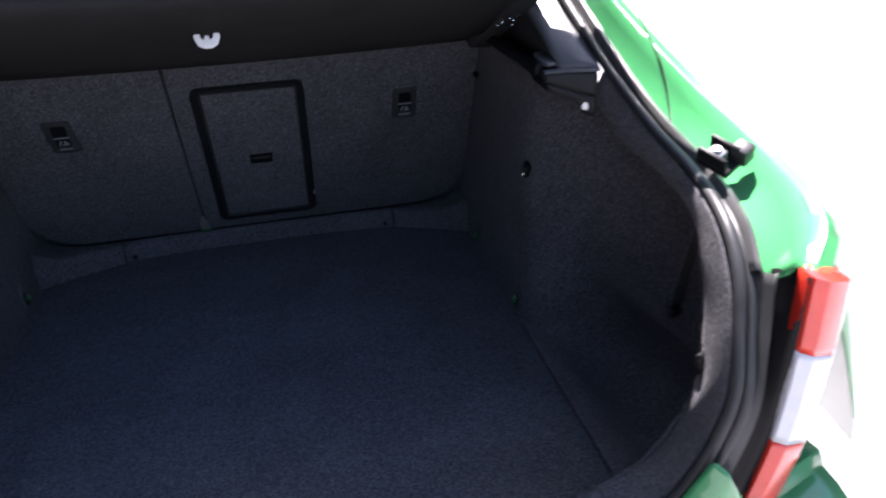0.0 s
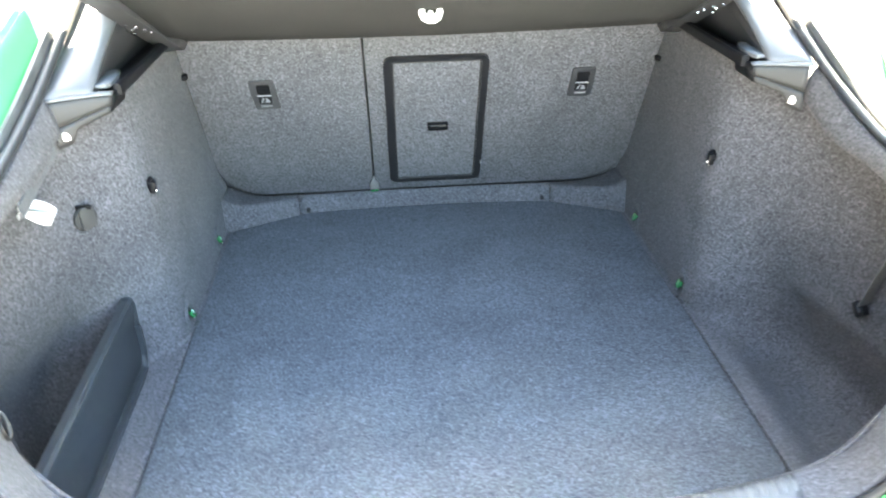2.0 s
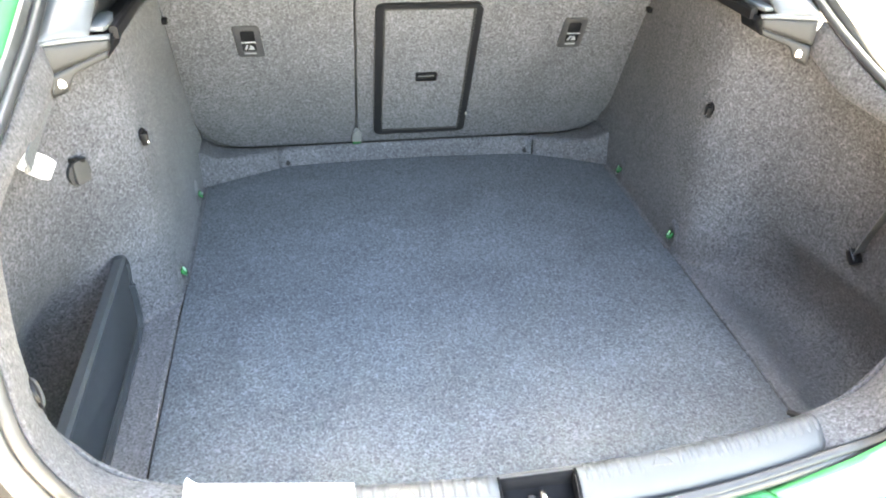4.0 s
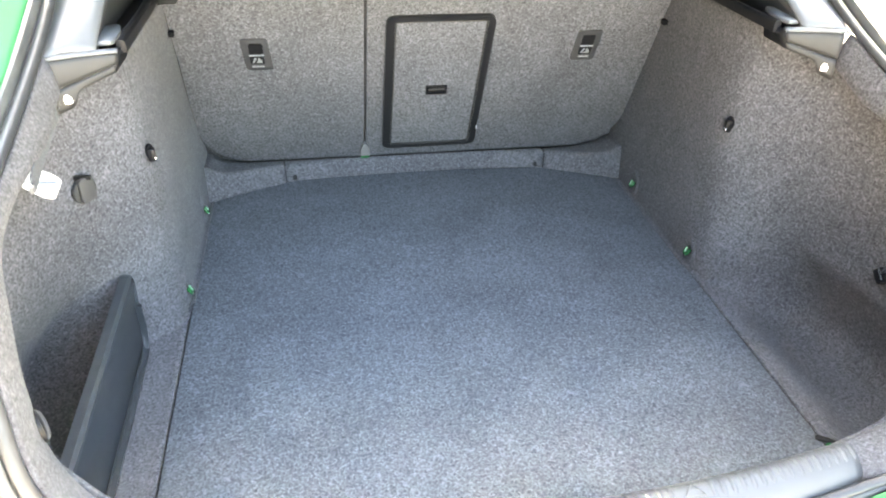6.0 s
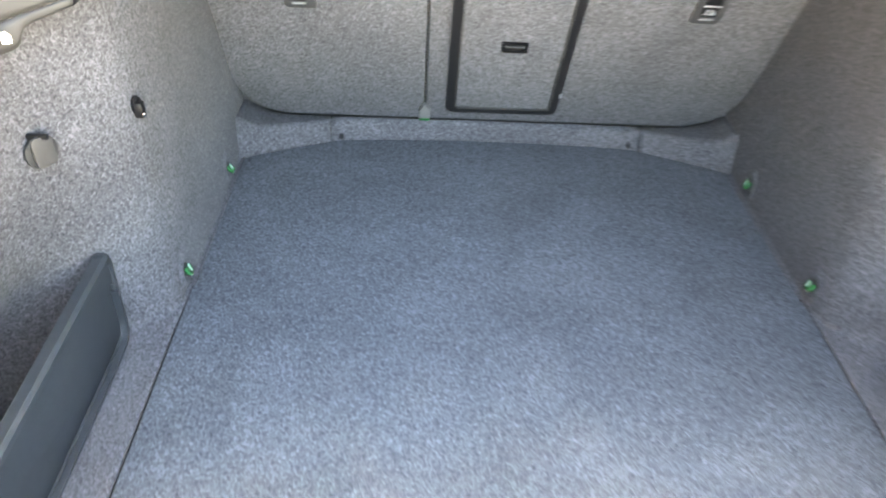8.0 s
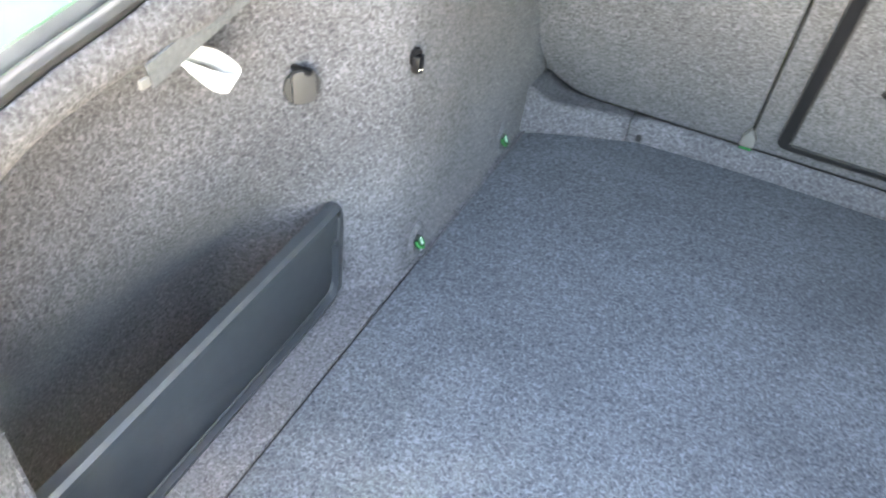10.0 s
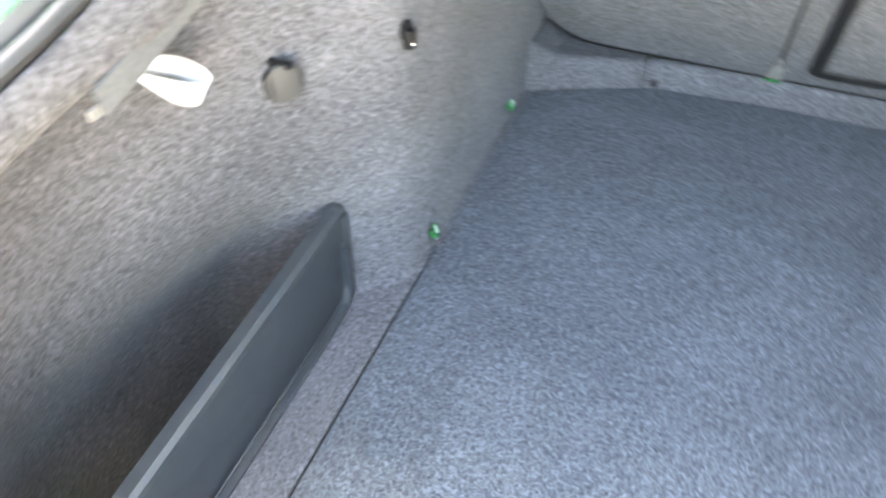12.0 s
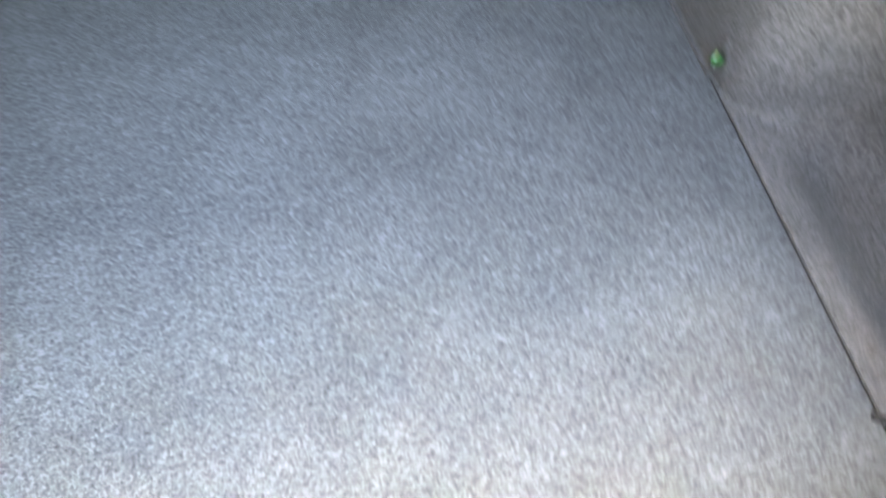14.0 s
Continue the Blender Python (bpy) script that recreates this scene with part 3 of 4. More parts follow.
# ---- divider panel of the side bay ----
divider = thing("bay_divider", "dark grey plastic divider panel closing off the side bay", "divider panel")
DIV_M = Matrix.Translation((-0.552, 0, 0)) @ Matrix(((0, 0, -1, 0), (1, 0, 0, 0), (0, 1, 0, 0), (0, 0, 0, 1)))
DIV_OUT = [(0.13, 0.580), (0.598, 0.580), (0.610, 0.586), (0.6215, 0.716), (0.619, 0.730), (0.609, 0.738), (0.13, 0.728)]
plate("panel", DIV_OUT, 0.014, M_PANEL, DIV_M, divider, 0.004)
# thicker rounded lip along the top
lip = smooth_path([(0.14, 0.7215), (0.40, 0.7265), (0.590, 0.7305), (0.606, 0.729), (0.612, 0.721), (0.608, 0.690)], 50)
sweep("lip", [(-0.560, y, z) for y, z in lip], [(-0.0085, -0.0075), (0.0085, -0.0105), (0.0115, -0.004), (0.0095, 0.005), (0.004, 0.0095), (-0.004, 0.0095), (-0.0085, 0.005)], M_PANEL, divider, (1, 0, 0))
# stepped border along the foot that turns up at the far end
foot = smooth_path([(0.14, 0.600), (0.30, 0.601), (0.45, 0.603), (0.560, 0.606), (0.582, 0.615), (0.592, 0.640), (0.594, 0.690)], 50)
sweep("foot_border", [(-0.5525, y, z) for y, z in foot], [(-0.004, -0.010), (0.004, -0.009), (0.004, 0.006), (0.0015, 0.010), (-0.004, 0.011)], M_PANEL, divider, (1, 0, 0))
sweep("moulded_bead", [(-0.5495, y + 0.001, z + 0.0095) for y, z in foot], circle(0.0016, 6), M_PANEL, divider, (1, 0, 0))

# ---- body round the opening ----
car = thing("car_body", "bright green painted car body round the boot opening", "car")
JAMB_OUT = [(0.640, 0.05, 0.735), (0.600, 0.050, 0.760), (0.575, 0.048, 0.880), (0.565, 0.048, 0.975), (0.566, 0.052, 1.046), (0.618, 0.120, 1.080), (0.645, 0.280, 1.105), (0.645, 0.420, 1.135), (0.622, 0.620, 1.208), (0.610, 0.760, 1.265), (0.585, 0.950, 1.350)]
SEAL = [(0.0, 0.022, 0.722), (0.20, 0.032, 0.722)] + [(x + 0.006, y - 0.010, z + 0.004) for x, y, z in RIM_OUT] + [(0.572, 0.700, 1.188), (0.555, 0.850, 1.270), (0.535, 0.980, 1.345)]


def skirt(q):
    """Outer skin below the edge; it ends short above the tail lamp."""
    w = min(1.0, max(0.0, (q[1] - 0.09) / 0.05))
    return [np.array((q[0] * (1 - w) + max(q[0] + 0.016, 0.700) * w, q[1], q[2] - 0.02 - 0.08 * w)), np.array((q[0] * (1 - w) + 0.790 * w, q[1], q[2] - 0.025 - 0.38 * w))]


def jamb(s):
    """Painted channel from the seal to the outer edge above the tail lamp."""
    inner = smooth_path([(x + 0.008, y - 0.004, z - 0.004) for x, y, z in SEAL[6:]], 40)
    outer = smooth_path(JAMB_OUT[4:], 40)
    net = []
    for p, q in zip(inner, outer):
        d = q - p
        net.append([flip(r, s) for r in (p + (0.0, 0, -0.01), p, p + d * 0.12 + (0.006, -0.004, -0.012), p + d * 0.4 + (0.004, 0, -0.010), p + d * 0.66 + (0, 0, -0.002), p + d * 0.74 + (0, 0, 0.005), p + d * 0.80 + (0, 0, 0.006), p + d * 0.86 + (0, 0, 0.001), q + (0, 0, -0.002), q + (0.012, -0.004, -0.012), *skirt(q))])
    sheet("jamb", net, M_PAINT, car, 0.003)
    # satin gutter strip between the seal and the paint
    net = []
    for p, q in zip(inner, outer):
        d = (q - p) / np.linalg.norm(q - p)
        net.append([flip(p + d * a + (0, -0.002, h), s) for a, h in ((0.002, 0.0), (0.006, 0.004), (0.012, 0.0045), (0.017, 0.001), (0.019, -0.008))])
    sheet("gutter_strip", net, M_GUTTER, car, 0.002, "satin grey gutter strip beside the seal")


def lamp_side(s):
    """Black housing between seal and tail lamp."""
    inner = smooth_path([(x + 0.008, y - 0.004, z - 0.004) for x, y, z in SEAL[2:7]], 24)
    outer = smooth_path([(0.47, 0.045, 0.715), (0.535, 0.046, 0.752), (0.556, 0.046, 0.850), (0.560, 0.046, 0.950), (0.560, 0.048, 1.044)], 24)
    net = [[flip(r, s) for r in (p, p * 0.88 + q * 0.12 + (0.003, 0.006, 0), p * 0.6 + q * 0.4 + (0.003, -0.002, 0), p * 0.50 + q * 0.50 + (0.002, 0.004, 0))] for p, q in zip(inner, outer)]
    sheet("gutter", net, M_GUTTER, car, 0.003, "satin dark grey rain gutter beside the seal")
    net = [[flip(r, s) for r in (p * 0.52 + q * 0.48 + (0.003, 0.012, 0), p * 0.45 + q * 0.55 + (0.004, 0.014, 0), p * 0.2 + q * 0.8 + (0.004, 0.008, 0), q)] for p, q in zip(inner, outer)]
    sheet("lamp_housing", net, M_BLACK, car, 0.003, "black plastic housing beside the tail lamp")
    # painted bumper corner that climbs beside the seal to a point
    edge = smooth_path([(0.30, 0.026, 0.712), (0.40, 0.036, 0.733), (0.447, 0.034, 0.772), (0.470, 0.032, 0.812), (0.482, 0.030, 0.838)], 20)
    net = []
    for k, p in enumerate(edge):
        w = 1 - 0.55 * k / 19
        net.append([flip(p + np.array(d) * (w, w, w), s) for d in ((-0.006, 0.012, -0.004), (0, 0, 0), (0.014, -0.018, -0.010), (0.020, -0.026, -0.016), (0.028, -0.030, -0.035), (0.065, -0.028, -0.10), (0.10, -0.02, -0.25))])
    sheet("bumper_corner", net, M_PAINT, car, 0.003)


def tail_lamp(s):
    ob = thing("tail_lamp", "red and clear tail lamp cluster", "tail lamp", "tail lamps")
    edge = smooth_path([(0.540, 0.044, 0.740), (0.558, 0.042, 0.842), (0.563, 0.042, 0.950), (0.563, 0.045, 1.044)], 31)
    cuts = [(0, 10, M_RED, "red_lens"), (10, 21, M_CLEAR, "clear_lens"), (21, 30, M_RED, "red_lens")]
    for a, b, mat, name in cuts:
        net = []
        for p in edge[a:b + 1]:
            net.append([flip(p + d, s) for d in ((-0.001, 0.02, 0), (0, 0, 0), (0.010, -0.006, -0.002), (0.034, -0.002, -0.008), (0.060, 0.020, -0.02), (0.075, 0.06, -0.03))])
        if b == 30:
            net.append([flip(edge[30] + np.array(d), s) for d in ((0.010, 0.030, 0.002), (0.010, 0.024, 0.004), (0.014, 0.022, 0.003), (0.024, 0.024, 0.0), (0.034, 0.030, -0.004), (0.044, 0.05, -0.01))])
        sheet(name, net, mat, ob, 0.003)
    return ob


left = [flip(p, -1) for p in SEAL[::-1]]
full = smooth_path([tuple(p) for p in left] + SEAL[1:], 260)
strip = sweep("weatherstrip", full, circle(0.0078, 10, 1.0, 0.9), M_RUBBER, None, (0, -1, 0.35))
tagged(strip, "black rubber weatherstrip round the boot opening", "weatherstrip")
sweep("seal_lip", full + np.array([(0.011 * np.sign(p[0]) * min(1, abs(p[0]) / 0.4), -0.008, -0.002) for p in full]), circle(0.0035, 8, 1.6, 0.6), M_RUBBER, strip, (0, -1, 0.35))
for s in (-1, 1):
    jamb(s)
    lamp_side(s)
    tail_lamp(s)
# bumper: flange below the seal, top step and rounded face
net = []
for x in np.linspace(-0.69, 0.69, 53):
    a = abs(x)
    y = 0.020 + 0.030 * (a / 0.4) ** 2 if a < 0.4 else 0.050 + 0.10 * (a - 0.4) / 0.32
    rise = 0.0 if a < 0.42 else 0.03 * (a - 0.42) / 0.3
    net.append([(x, y + b, c + rise) for b, c in ((0.02, 0.700), (-0.004, 0.702), (-0.020, 0.704), (-0.034, 0.706), (-0.040, 0.700), (-0.046, 0.690), (-0.075, 0.688), (-0.10, 0.680), (-0.125, 0.655), (-0.135, 0.60), (-0.13, 0.35))])
sheet("bumper", net, M_PAINT, car, 0.003)
for s in (-1, 1):
    net = [[(s * x, y, z) for x, z in ((0.785, 0.80), (0.795, 0.66), (0.79, 0.48), (0.75, 0.22))] for y in np.linspace(0.34, 1.3, 8)]
    sheet("quarter_panel", net, M_PAINT, car, 0.003)


def buffer(s):
    """Rubber stop on the jamb with a bright screw."""
    ob = thing("tailgate_buffer", "black rubber tailgate stop with a bright screw on the jamb", "buffer", "tailgate stops")
    c = Vector((s * 0.575, 0.240, 1.098))
    m = Matrix.Translation(c) @ Euler((radians(15), radians(s * -25), radians(s * 20))).to_matrix().to_4x4()
    turn = (15, s * -25, s * 20)
    block("foot", m @ Vector((0, 0, -0.008)), (0.036, 0.042, 0.008), M_BLACK, ob, 0.002, turn)
    for d in (-0.015, 0.009):
        block("cheek", m @ Vector((s * d, 0.002, 0.004)), (0.005, 0.038, 0.022), M_BLACK, ob, 0.0015, turn)
    block("wedge", m @ Vector((-s * 0.003, 0.004, 0.002)), (0.016, 0.020, 0.014), M_LIGHTGREY, ob, 0.003, turn, "pale plastic wedge")
    block("pad", m @ Vector((s * 0.016, -0.016, 0.002)), (0.020, 0.022, 0.024), M_RUBBER, ob, 0.003, turn)
    sweep("screw", [m @ Vector((-s * 0.003, 0.004, z)) for z in (0.006, 0.009, 0.012)], circle(0.0045, 10), M_CHROME, ob, (0, 1, 0))
    return ob


# panel joint across the painted channel
for s in (-1, 1):
    joint = smooth_path([(0.632, 0.585, 1.1985), (0.628, 0.542, 1.1775), (0.6225, 0.487, 1.149), (0.6185, 0.455, 1.121), (0.612, 0.428, 1.096), (0.602, 0.400, 1.081)], 24)
    sweep("panel_joint", [flip(p, s) for p in joint], circle(0.0012, 6), M_BLACK, car)

buffer(1)
buffer(-1)

# painted roof and side skins over the cabin
net = [[(x, y, z + 0.015 - 0.05 * (x / 0.7) ** 4) for y, z in ((1.00, 1.485), (1.3, 1.505), (1.6, 1.505), (1.9, 1.475), (2.2, 1.425), (2.42, 1.20))] for x in np.linspace(-0.70, 0.70, 15)]
sheet("roof_skin", net, M_PAINT, car, 0.004)
for s in (-1, 1):
    net = [[(s * (0.705 + 0.085 * min(1.0, max(0.0, (1.2 - z) / 0.4))), y, z) for z in (0.28, 0.5, 0.7, 0.95, 1.15, 1.30, 1.46)] for y in (1.30, 1.6, 2.0, 2.42)]
    sheet("side_skin", net, M_PAINT, car, 0.004)

# plain unseen walls added on both sides to cut low sky light
yard = block("wall_shade_right", (12.0, 6.0, 3.75), (0.3, 28.0, 7.5), M_SHADE_WALL, None, 0.02)
tagged(yard, "unseen plain dark wall added to block low sky light from the right", "yard wall", "", "structure")
outside = block("wall_shade_left", (-5.6, 2.0, 3.5), (0.3, 26.0, 7.0), M_SHADE_WALL, None, 0.02)
tagged(outside, "unseen plain dark wall added to block low sky light from the left", "house wall", "", "structure")

# open tailgate overhead, out of view; it shades the boot
gate = thing("tailgate", "unseen open tailgate with a rear window, its outline stepped to shape the sunlight", "tailgate")


def gate_point(u, k, drop=0.0):
    """A place on the tailgate: u across from -1 to 1, k from the hinge to the lip."""
    # half-widths stepped to set where sun reaches rim, jambs and pillar covers
    w = float(np.interp(k, (0.0, 0.20, 0.27, 0.565, 0.595, 1.08), (0.525, 0.525, 0.614, 0.614, 0.552, 0.552)))
    return (u * w, 1.00 - 0.75 * k, 1.47 + 0.56 * k + 0.08 * math.sin(math.pi * k) - 0.04 * u * u - drop)


def gate_panel(name, u0, u1, k0, k1, nu, nk, mat, thick, drop=0.0, label=""):
    net = [[gate_point(u, k, drop) for k in np.linspace(k0, k1, nk)] for u in np.linspace(u0, u1, nu)]
    return sheet(name, net, mat, gate, thick, label)


PANE = (-0.65, 0.65, 0.10, 0.60)
for name, mat, thick, drop in (("gate_shell", M_PAINT, 0.03, 0.0), ("gate_trim", M_DARK, 0.004, 0.05)):
    gate_panel(name, -1, PANE[0], 0, 0.88, 4, 45, mat, thick, drop)
    gate_panel(name, PANE[1], 1, 0, 0.88, 4, 45, mat, thick, drop)
    gate_panel(name, PANE[0], PANE[1], 0, PANE[2], 9, 6, mat, thick, drop)
    gate_panel(name, PANE[0], PANE[1], PANE[3], 0.88, 9, 15, mat, thick, drop)
gate_panel("rear_window", PANE[0] - 0.05, PANE[1] + 0.05, PANE[2] - 0.03, PANE[3] + 0.03, 11, 26, M_GLASS, 0.004, 0.040, "tinted rear window glass")

# ---- parcel shelf ----
def shelf_z(y):
    return 1.096 + 0.53 * (0.94 - y)


RIVET_Y = 0.792
shelf = thing("parcel_shelf", "dark grey fabric parcel shelf tilted up behind the backrests", "parcel shelf")
net = []
for x in np.linspace(-0.47, 0.47, 21):
    net.append([(x, y, shelf_z(y) - 0.006 * (1 - (x / 0.47) ** 2) - 0.014 * max(0.0, 1 - (x / 0.40) ** 2) * math.sin(math.pi * min(1.0, max(0.0, (0.95 - y) / 0.50))) + d) for y, d in [(0.985, 0.030), (0.983, 0.024), (0.965, 0.0225), (0.945, 0.019), (0.915, 0.012), (0.885, 0.005)] + [(y, 0) for y in np.linspace(0.86, 0.61, 9)] + [(0.600, 0.003), (0.597, 0.012)]])
sheet("panel", net, M_SHELF, shelf, 0.012)
for s in (-1, 1):
    net = [[(s * (x + w), y, shelf_z(y) + dz) for w, dz in ((-0.030, 0.000), (-0.022, -0.012), (0.012, -0.014), (0.027, 0.0), (0.022, 0.016))] for x, y in ((0.488, 0.935), (0.492, 0.90), (0.497, 0.82), (0.502, 0.72), (0.508, 0.60))]
    arm = sheet("side_arm", net, M_ANCHOR, shelf, 0.004, "black plastic side arm of the shelf")
    for k, (a, b, r) in enumerate(((0.0, 0.0, 0.005), (0.010, 0.014, 0.004), (-0.011, 0.010, 0.004), (0.014, -0.008, 0.0045), (-0.006, -0.012, 0.004), (0.004, 0.028, 0.005), (-0.014, 0.026, 0.0035), (0.018, 0.022, 0.003), (0.001, -0.026, 0.004))):
        y, a, r = RIVET_Y + b * 0.85, a * 1.6 + 0.014, r * 1.3
        bm = bmesh.new()
        bmesh.ops.create_icosphere(bm, subdivisions=1, radius=r)
        bmesh.ops.transform(bm, matrix=Matrix.Translation((s * (0.490 + a), y, shelf_z(y) - 0.014)), verts=bm.verts)
        me = bpy.data.meshes.new("rivet")
        bm.to_mesh(me)
        bm.free()
        me.materials.append(M_CHROME)
        ob = new("rivet", me)
        ob.parent = arm
# bright hook of three prongs under the shelf
hook = thing("shelf_hook", "bright white three-pronged hook under the parcel shelf", "hook")
HOOK_M = Matrix.Translation((-0.008, 0.690, shelf_z(0.690) - 0.043)) @ Euler((radians(62), 0, 0)).to_matrix().to_4x4()
out = [(0.8 * a, 0.8 * b) for a, b in [(-0.021, 0.018), (-0.024, 0.004), (-0.018, -0.010), (-0.006, -0.016), (0.008, -0.016), (0.019, -0.009), (0.024, 0.004), (0.022, 0.018), (0.014, 0.019), (0.011, 0.004), (0.006, 0.000), (0.003, 0.008), (-0.003, 0.008), (-0.006, 0.000), (-0.011, 0.004), (-0.013, 0.019)]]
plate("prongs", out, 0.006, M_WHITE, HOOK_M, hook, 0.0015)
block("mount", (-0.008, 0.694, shelf_z(0.694) - 0.034), (0.010, 0.004, 0.020), M_SHELF, hook, 0.001)


# ---- shelf supports ----
def shelf_support(s):
    ob = thing("shelf_support", "grey plastic shelf support with boot lamp on the side lining", "shelf support", "shelf supports")

    def place(p):
        """Onto its side; the left one is a little wider and sits lower."""
        w = min(1.0, max(0.0, (p[0] - 0.494) / 0.0685)) if s < 0 else 0.0
        return flip((p[0] + 0.009 * w, p[1], p[2] - (0.004 + 0.003 * w if s < 0 else 0.0)), s)

    def between(a, b, n, m, bow=(0, 0, 0)):
        """A net between two edges."""
        pa, pb = smooth_path(a, n), smooth_path(b, n)
        return [[place(p * (1 - k) + q * k + np.array(bow) * math.sin(math.pi * k)) for k in np.linspace(0, 1, m)] for p, q in zip(pa, pb)]

    # rear face: an upper block over a band whose lower edge drops to the lamp
    nose_top = [(0.494, 0.6055, 1.1085), (0.520, 0.588, 1.113), (0.5625, 0.5605, 1.118)]
    sheet("nose", between([(0.4965, 0.6035, 1.0955), (0.520, 0.5865, 1.0895), (0.5625, 0.5585, 1.0785)], nose_top, 12, 6, (0, -0.002, 0)), M_GREY, ob, 0.005)
    top = [(0.4985, 0.604, 1.0935), (0.520, 0.589, 1.0875), (0.540, 0.575, 1.0825), (0.5625, 0.560, 1.0765)]
    low = [(0.4995, 0.604, 1.0835), (0.518, 0.591, 1.0775), (0.538, 0.578, 1.0695), (0.5460, 0.572, 1.0520), (0.5635, 0.560, 1.0460)]
    sheet("lower_band", between(top, low, 20, 5, (0, -0.0015, 0)), M_GREY, ob, 0.004)
    net = [[place(p) for p in ((x, y, z), (x - 0.001, y + 0.02, z + 0.001), (x - 0.003, y + 0.06, z + 0.002))] for x, y, z in ((0.4995, 0.603, 1.083), (0.4965, 0.604, 1.096), (0.494, 0.606, 1.1085))]
    sheet("inner_cheek", net, M_BLACK, ob, 0.004)
    # flat top of the nose, rounded into the rear face
    sheet("nose_deck", between(nose_top, [(0.494, 0.613, 1.1105), (0.516, 0.598, 1.1140), (0.5645, 0.562, 1.1195)], 12, 4, (0, 0, 0.002)), M_COVER, ob, 0.003)
    # pale sloping face up to the pillar
    inner = [(0.516, 0.597, 1.1135), (0.513, 0.660, 1.1475), (0.510, 0.760, 1.188), (0.502, 0.86, 1.238)]
    sheet("upper_face", between(inner, [(0.5670, 0.559, 1.1180), (0.577, 0.640, 1.146), (0.574, 0.720, 1.184), (0.556, 0.86, 1.265)], 16, 9, (0.005, 0, 0.005)), M_COVER, ob, 0.004, "pale glossy plastic pillar cover")
    # shaded slot behind the inner edge of that face
    sheet("slot_wall", between([(x + 0.001, y + 0.002, z - 0.002) for x, y, z in inner], [(0.522, 0.612, 1.104), (0.524, 0.690, 1.104), (0.522, 0.78, 1.104), (0.520, 0.96, 1.104)], 14, 4), M_ANCHOR, ob, 0.003, "dark slot that takes the shelf edge")
    sheet("slot_floor", between([(0.492, 0.622, 1.102), (0.492, 0.96, 1.098)], [(0.526, 0.612, 1.104), (0.524, 0.96, 1.104)], 6, 4), M_BLACK, ob, 0.003)
    # black rail along the top of the lining
    rail = [(0.4925, y, z) for y, z in np.linspace((0.628, 1.1125), (0.962, 1.108), 8)]
    sweep("rail", [place(p) for p in rail], [(-0.006, -0.010), (0.006, -0.010), (0.006, 0.004), (0.003, 0.007), (-0.003, 0.007), (-0.006, 0.004)], M_BLACK, ob, (0, 0, 1), True, "black rail that carries the shelf")
    # rounded tongue that stands out from the cover over the slot
    tongue = [(0.521, 0.612), (0.526, 0.676), (0.520, 0.692), (0.511, 0.697), (0.5035, 0.689), (0.4975, 0.657), (0.4985, 0.619), (0.502, 0.613)]
    if s < 0:
        tongue = [(-x, y) for x, y in tongue]
    plate("lug", tongue, 0.006, M_COVER, Matrix.Translation((0, 0, 1.118 if s > 0 else 1.113)), ob, 0.0015)
    out = [(0.7 * a, 0.7 * b) for a, b in [(-0.006, -0.007), (0.006, -0.007), (0.007, 0.002), (0.001, 0.009), (-0.004, 0.008), (-0.007, 0.001)]]
    m = Matrix.Translation(place((0.548 if s > 0 else 0.551, 0.564, 1.065))) @ look((0, 0, 0), (s * 0.55, 0.82, -0.1)).to_3x3().to_4x4()
    plate("lamp_lens", out, 0.006, M_LAMP, m, ob, 0.001, "small lit boot lamp")
    return ob


shelf_support(1)
shelf_support(-1)


# ---- small fittings ----
def lashing_eye(s, y):
    ob = thing("lashing_eye", "small lashing eye with shade-darkened green body paint showing in its felt cup", "lashing eye", "lashing eyes")
    c = Vector((s * (wall_x(y, 0.632) - 0.0005), y, 0.632))
    m = Matrix.Translation(c) @ Euler((0, radians(-90 * s), 0)).to_matrix().to_4x4()
    rings = [[m @ Vector((1.4 * r * math.cos(a), r * math.sin(a), h)) for a in np.linspace(0, 2 * math.pi, 21)] for r, h in ((0.024, -0.0012), (0.0205, 0.0016), (0.0175, 0.0034), (0.0145, 0.0030), (0.0105, 0.0008), (0.0080, -0.0010))]
    v, f = grid(rings)
    mesh_object("cup", v, f, M_LINING, ob)
    plate("paint", [(1.45 * a, b) for a, b in circle(0.0085, 14)], 0.001, M_BLACK, m @ Matrix.Translation((0, 0, 0.002)), ob, 0)
    sweep("wire", smooth_path([c + Vector((-s * 0.002, -0.006, 0.006)), c + Vector((-s * 0.008, -0.005, -0.004)), c + Vector((-s * 0.009, 0.003, -0.006)), c + Vector((-s * 0.002, 0.007, 0.004))], 14), circle(0.0036, 8), M_PAINT_SHADED, ob)
    # bright block added to stand for the glint on the wire
    block("glint_block", c + Vector((-s * 0.010, -0.003, -0.010)), (0.006, 0.008, 0.006), M_CHROME, ob, 0.0015)
    return ob


for s in (-1, 1):
    for y in (1.0, 0.709):
        lashing_eye(s, y)


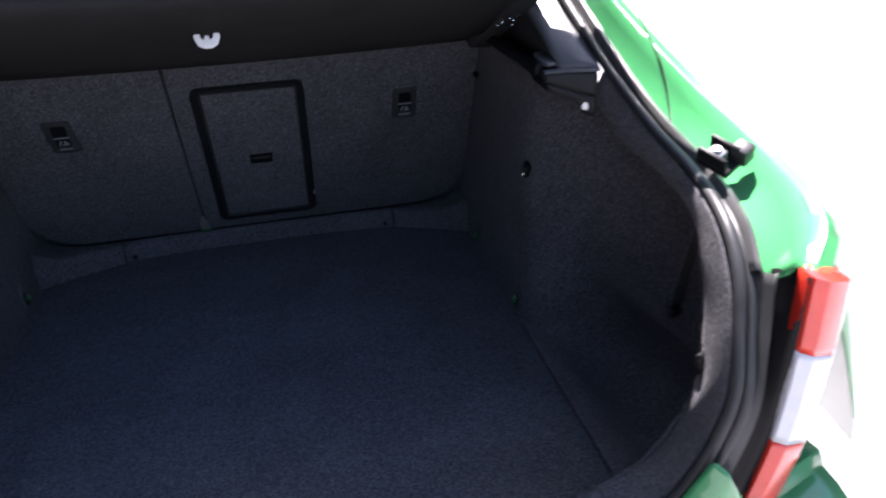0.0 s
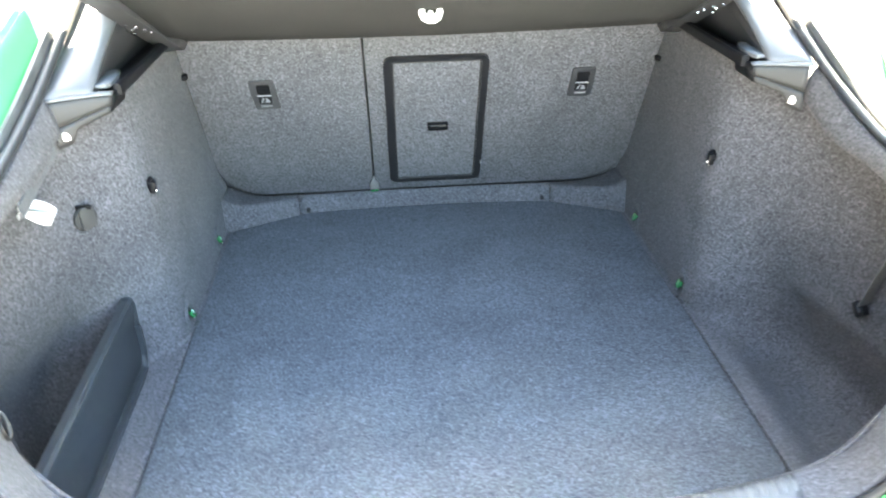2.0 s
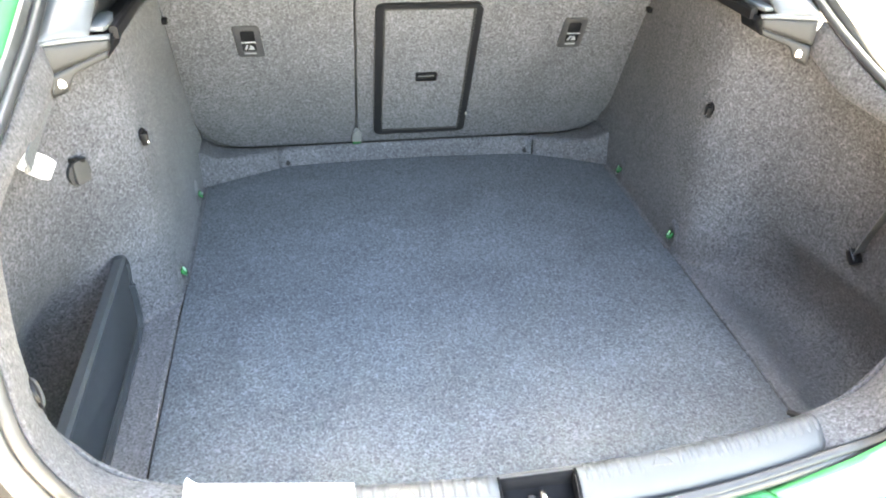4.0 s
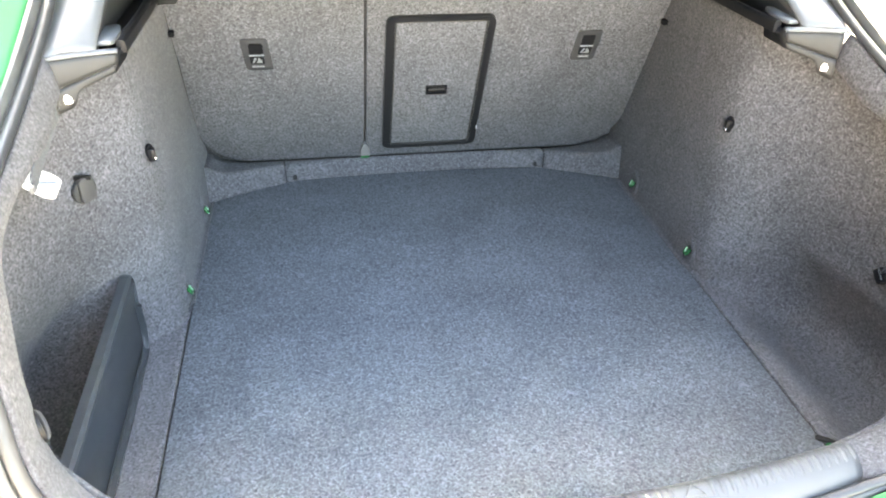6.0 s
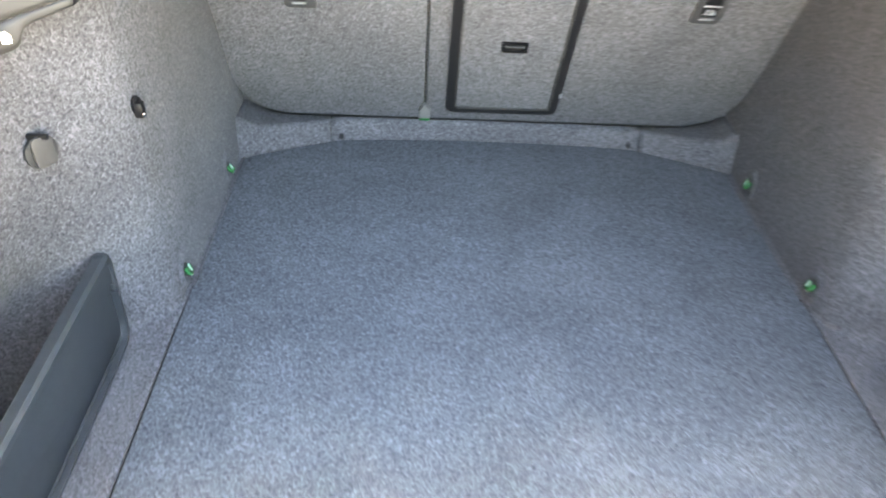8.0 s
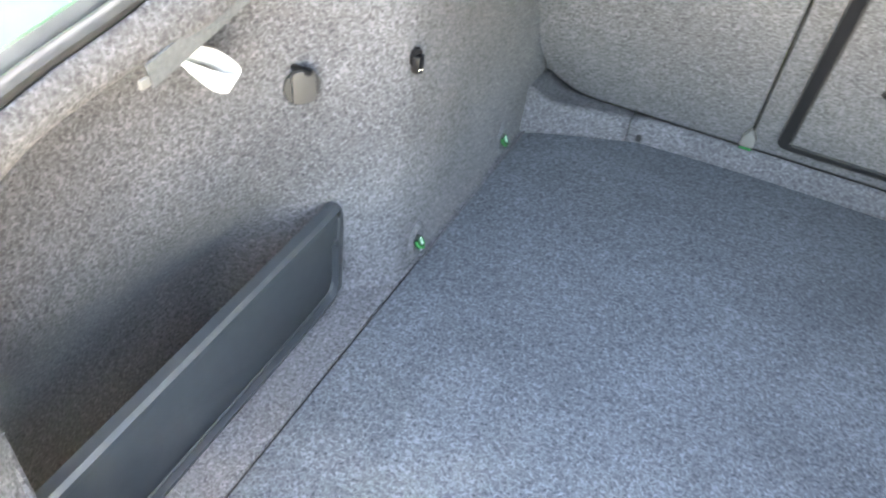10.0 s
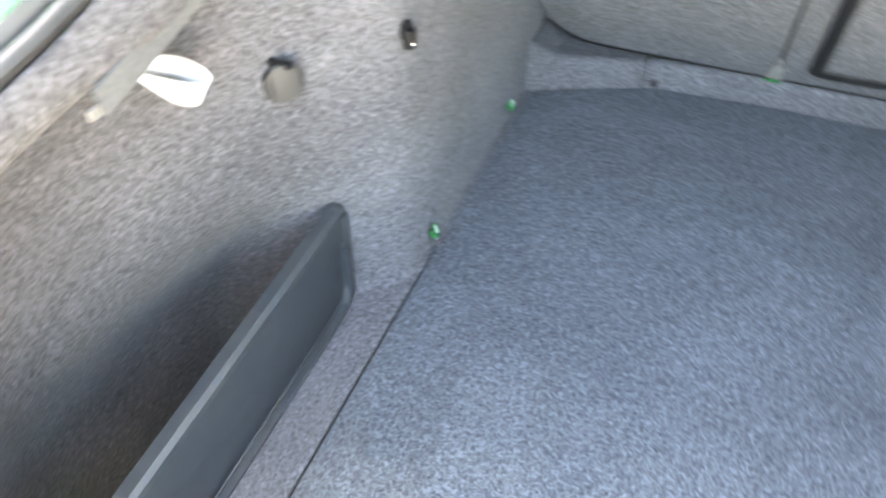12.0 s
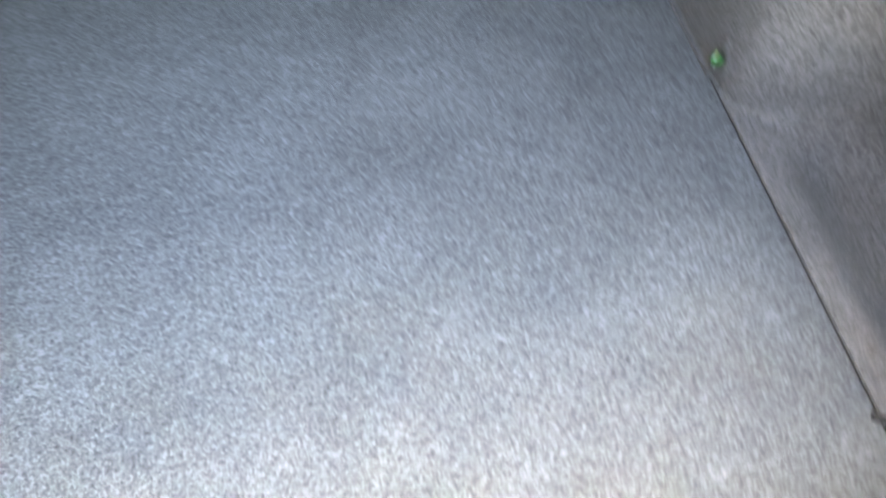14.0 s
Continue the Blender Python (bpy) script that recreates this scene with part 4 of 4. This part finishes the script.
def bag_hook(s):
    ob = thing("bag_hook", "black fold-out bag hook set in the felt side lining", "bag hook", "bag hooks")
    x = wall_x(0.706, 0.912)
    m = Matrix.Translation((s * (x - 0.0035), 0.706, 0.912)) @ Euler((0, radians(-90 * s), 0)).to_matrix().to_4x4()
    m = m @ Euler((radians(34 if s > 0 else 24), 0, 0)).to_matrix().to_4x4()
    plate("socket", [(a * 1.6, b) for a, b in circle(0.0085, 14)], 0.004, M_WELL, m, ob, 0.001)
    block("hook", (s * (x - 0.008), 0.704, 0.907), (0.012, 0.013, 0.022), M_BLACK, ob, 0.003)
    block("hook_tip", (s * (x - 0.013), 0.702, 0.901), (0.004, 0.006, 0.007), M_CHROME, ob, 0.0015)
    return ob


bag_hook(1)
bag_hook(-1)

for s in (-1, 1):
    pin = thing("floor_stud", "small black stud at the front edge of the boot floor", "stud", "floor studs")
    plate("head", circle(0.007, 12), 0.006, M_BLACK, Matrix.Translation((s * 0.301, front_edge(0.301) + 0.004, 0.607)) @ Euler((radians(80), 0, 0)).to_matrix().to_4x4(), pin, 0.001)
    dot = thing("seat_clip", "tiny black clip at the edge of the backrest", "clip", "seat clips")
    block("clip_body", (s * 0.496, 1.012, 1.008), (0.010, 0.016, 0.011), M_WELL, dot, 0.002)

# 12 volt socket with its lid
socket = thing("power_socket", "grey round power socket with a hinged lid", "power socket")
SOCK_M = Matrix.Translation((-0.580, 0.590, 0.910)) @ look((0, 0, 0), (-0.84, 0.54, 0)).to_3x3().to_4x4()
plate("bezel", circle(0.0205, 24), 0.006, M_GREY, SOCK_M, socket, 0.002)
lid = plate("lid", round_rect(-0.013, -0.018, 0.013, 0.020, 0.006), 0.006, M_SOCKET, SOCK_M @ Matrix.Translation((0, 0.002, 0.006)), socket, 0.0015)
block("hinge", SOCK_M @ Vector((0, 0.021, 0.006)), (0.024, 0.006, 0.006), M_BLACK, socket, 0.001)
font = bpy.data.curves.new("lid_text", "FONT")
font.body, font.size, font.align_x, font.extrude = "12V", 0.0068, "CENTER", 0.0002
txt = new("lid_text", font)
font.materials.append(M_WHITE)
txt.parent = lid
txt.matrix_local = SOCK_M @ Matrix.Translation((0, -0.006, 0.0115))

# white strap loop hanging from a grey band under the rim
strap = thing("strap_loop", "white webbing strap loop hanging on the side lining", "strap")
upper = smooth_path([(-0.604, 0.466, 1.004), (-0.586, 0.483, 0.996), (-0.574, 0.493, 0.982), (-0.5685, 0.4885, 0.9755), (-0.579, 0.474, 0.981), (-0.603, 0.459, 0.993)], 32)
lower = smooth_path([(-0.609, 0.464, 0.988), (-0.594, 0.481, 0.978), (-0.584, 0.488, 0.962), (-0.578, 0.480, 0.957), (-0.586, 0.467, 0.966), (-0.605, 0.457, 0.989)], 32)
sheet("loop", [[p + (q - p) * k for k in (0.0, 0.33, 0.67, 1.0)] for p, q in zip(upper, lower)], M_WEB, strap, 0.0014, side=0)
band = thing("grey_band", "grey webbing band along the felt rim with a pale tip", "band")
path = smooth_path([(-0.560, 0.385, 1.026), (-0.565, 0.43, 1.030), (-0.568, 0.48, 1.038), (-0.568, 0.540, 1.052)], 20)
sweep("webbing", path, [(-0.001, -0.010), (0.001, -0.010), (0.001, 0.010), (-0.001, 0.010)], M_GREYWEB, band)
block("tip", (-0.559, 0.378, 1.024), (0.004, 0.010, 0.008), M_CLIP, band, 0.0015)


# cargo hooks on the rim
def rim_hook(s):
    ob = thing("rim_hook", "black cargo hook with a bright bar on the felt rim", "cargo hook", "rim hooks")
    c = Vector((s * 0.529, 0.1485, 0.880))
    m = Matrix.Translation(c) @ look((0, 0, 0), (s * 0.86, -0.50, -0.05)).to_3x3().to_4x4()
    plate("cup", [(a, b * 1.15) for a, b in circle(0.0132, 18)], 0.002, M_GLOSS, m, ob, 0)
    ring_plate("cup_rim", [(a, b * 1.15) for a, b in circle(0.0165, 18)], [(a, b * 1.15) for a, b in circle(0.0128, 18)], 0.0035, M_BLACK, m, ob)
    sweep("bar", [m @ Vector(p) for p in smooth_path([(-0.0100, -0.0125, 0.002), (-0.007, -0.009, 0.0055), (0.0, 0.0, 0.0065), (0.007, 0.009, 0.0055), (0.0100, 0.0125, 0.002)], 16)], circle(0.0026, 8), M_GREY, ob, (0.3, 0.2, 1), label="worn grey bar")
    return ob


rim_hook(1)
rim_hook(-1)

# elastic strap with a buckle in the open bay
belt = thing("bay_strap", "grey elastic strap with a black buckle in the open side bay", "strap")
path = smooth_path([(0.646, 0.398, 0.782), (0.645, 0.388, 0.825), (0.643, 0.368, 0.895), (0.638, 0.345, 0.960)], 24)
sweep("webbing", path, [(-0.001, -0.012), (0.001, -0.012), (0.001, 0.012), (-0.001, 0.012)], M_GREYWEB, belt, (0.9, 0.2, 0.2))
block("buckle", (0.646, 0.402, 0.772), (0.012, 0.026, 0.022), M_BLACK, belt, 0.003, (40, 0, 0))
block("buckle_bar", (0.638, 0.400, 0.780), (0.003, 0.024, 0.003), M_CHROME, belt, 0.001, (40, 0, 0))
corner = thing("corner_clip", "small dark clip at the rear corner of the boot floor", "clip")
block("clip_body", (0.492, 0.232, 0.600), (0.030, 0.010, 0.007), M_BLACK, corner, 0.003, (0, 0, -35))
block("paint_patch", (0.494, 0.214, 0.600), (0.012, 0.022, 0.004), M_PAINT_SHADED, corner, 0.001, (0, 0, 15), "green paint showing in the gap")
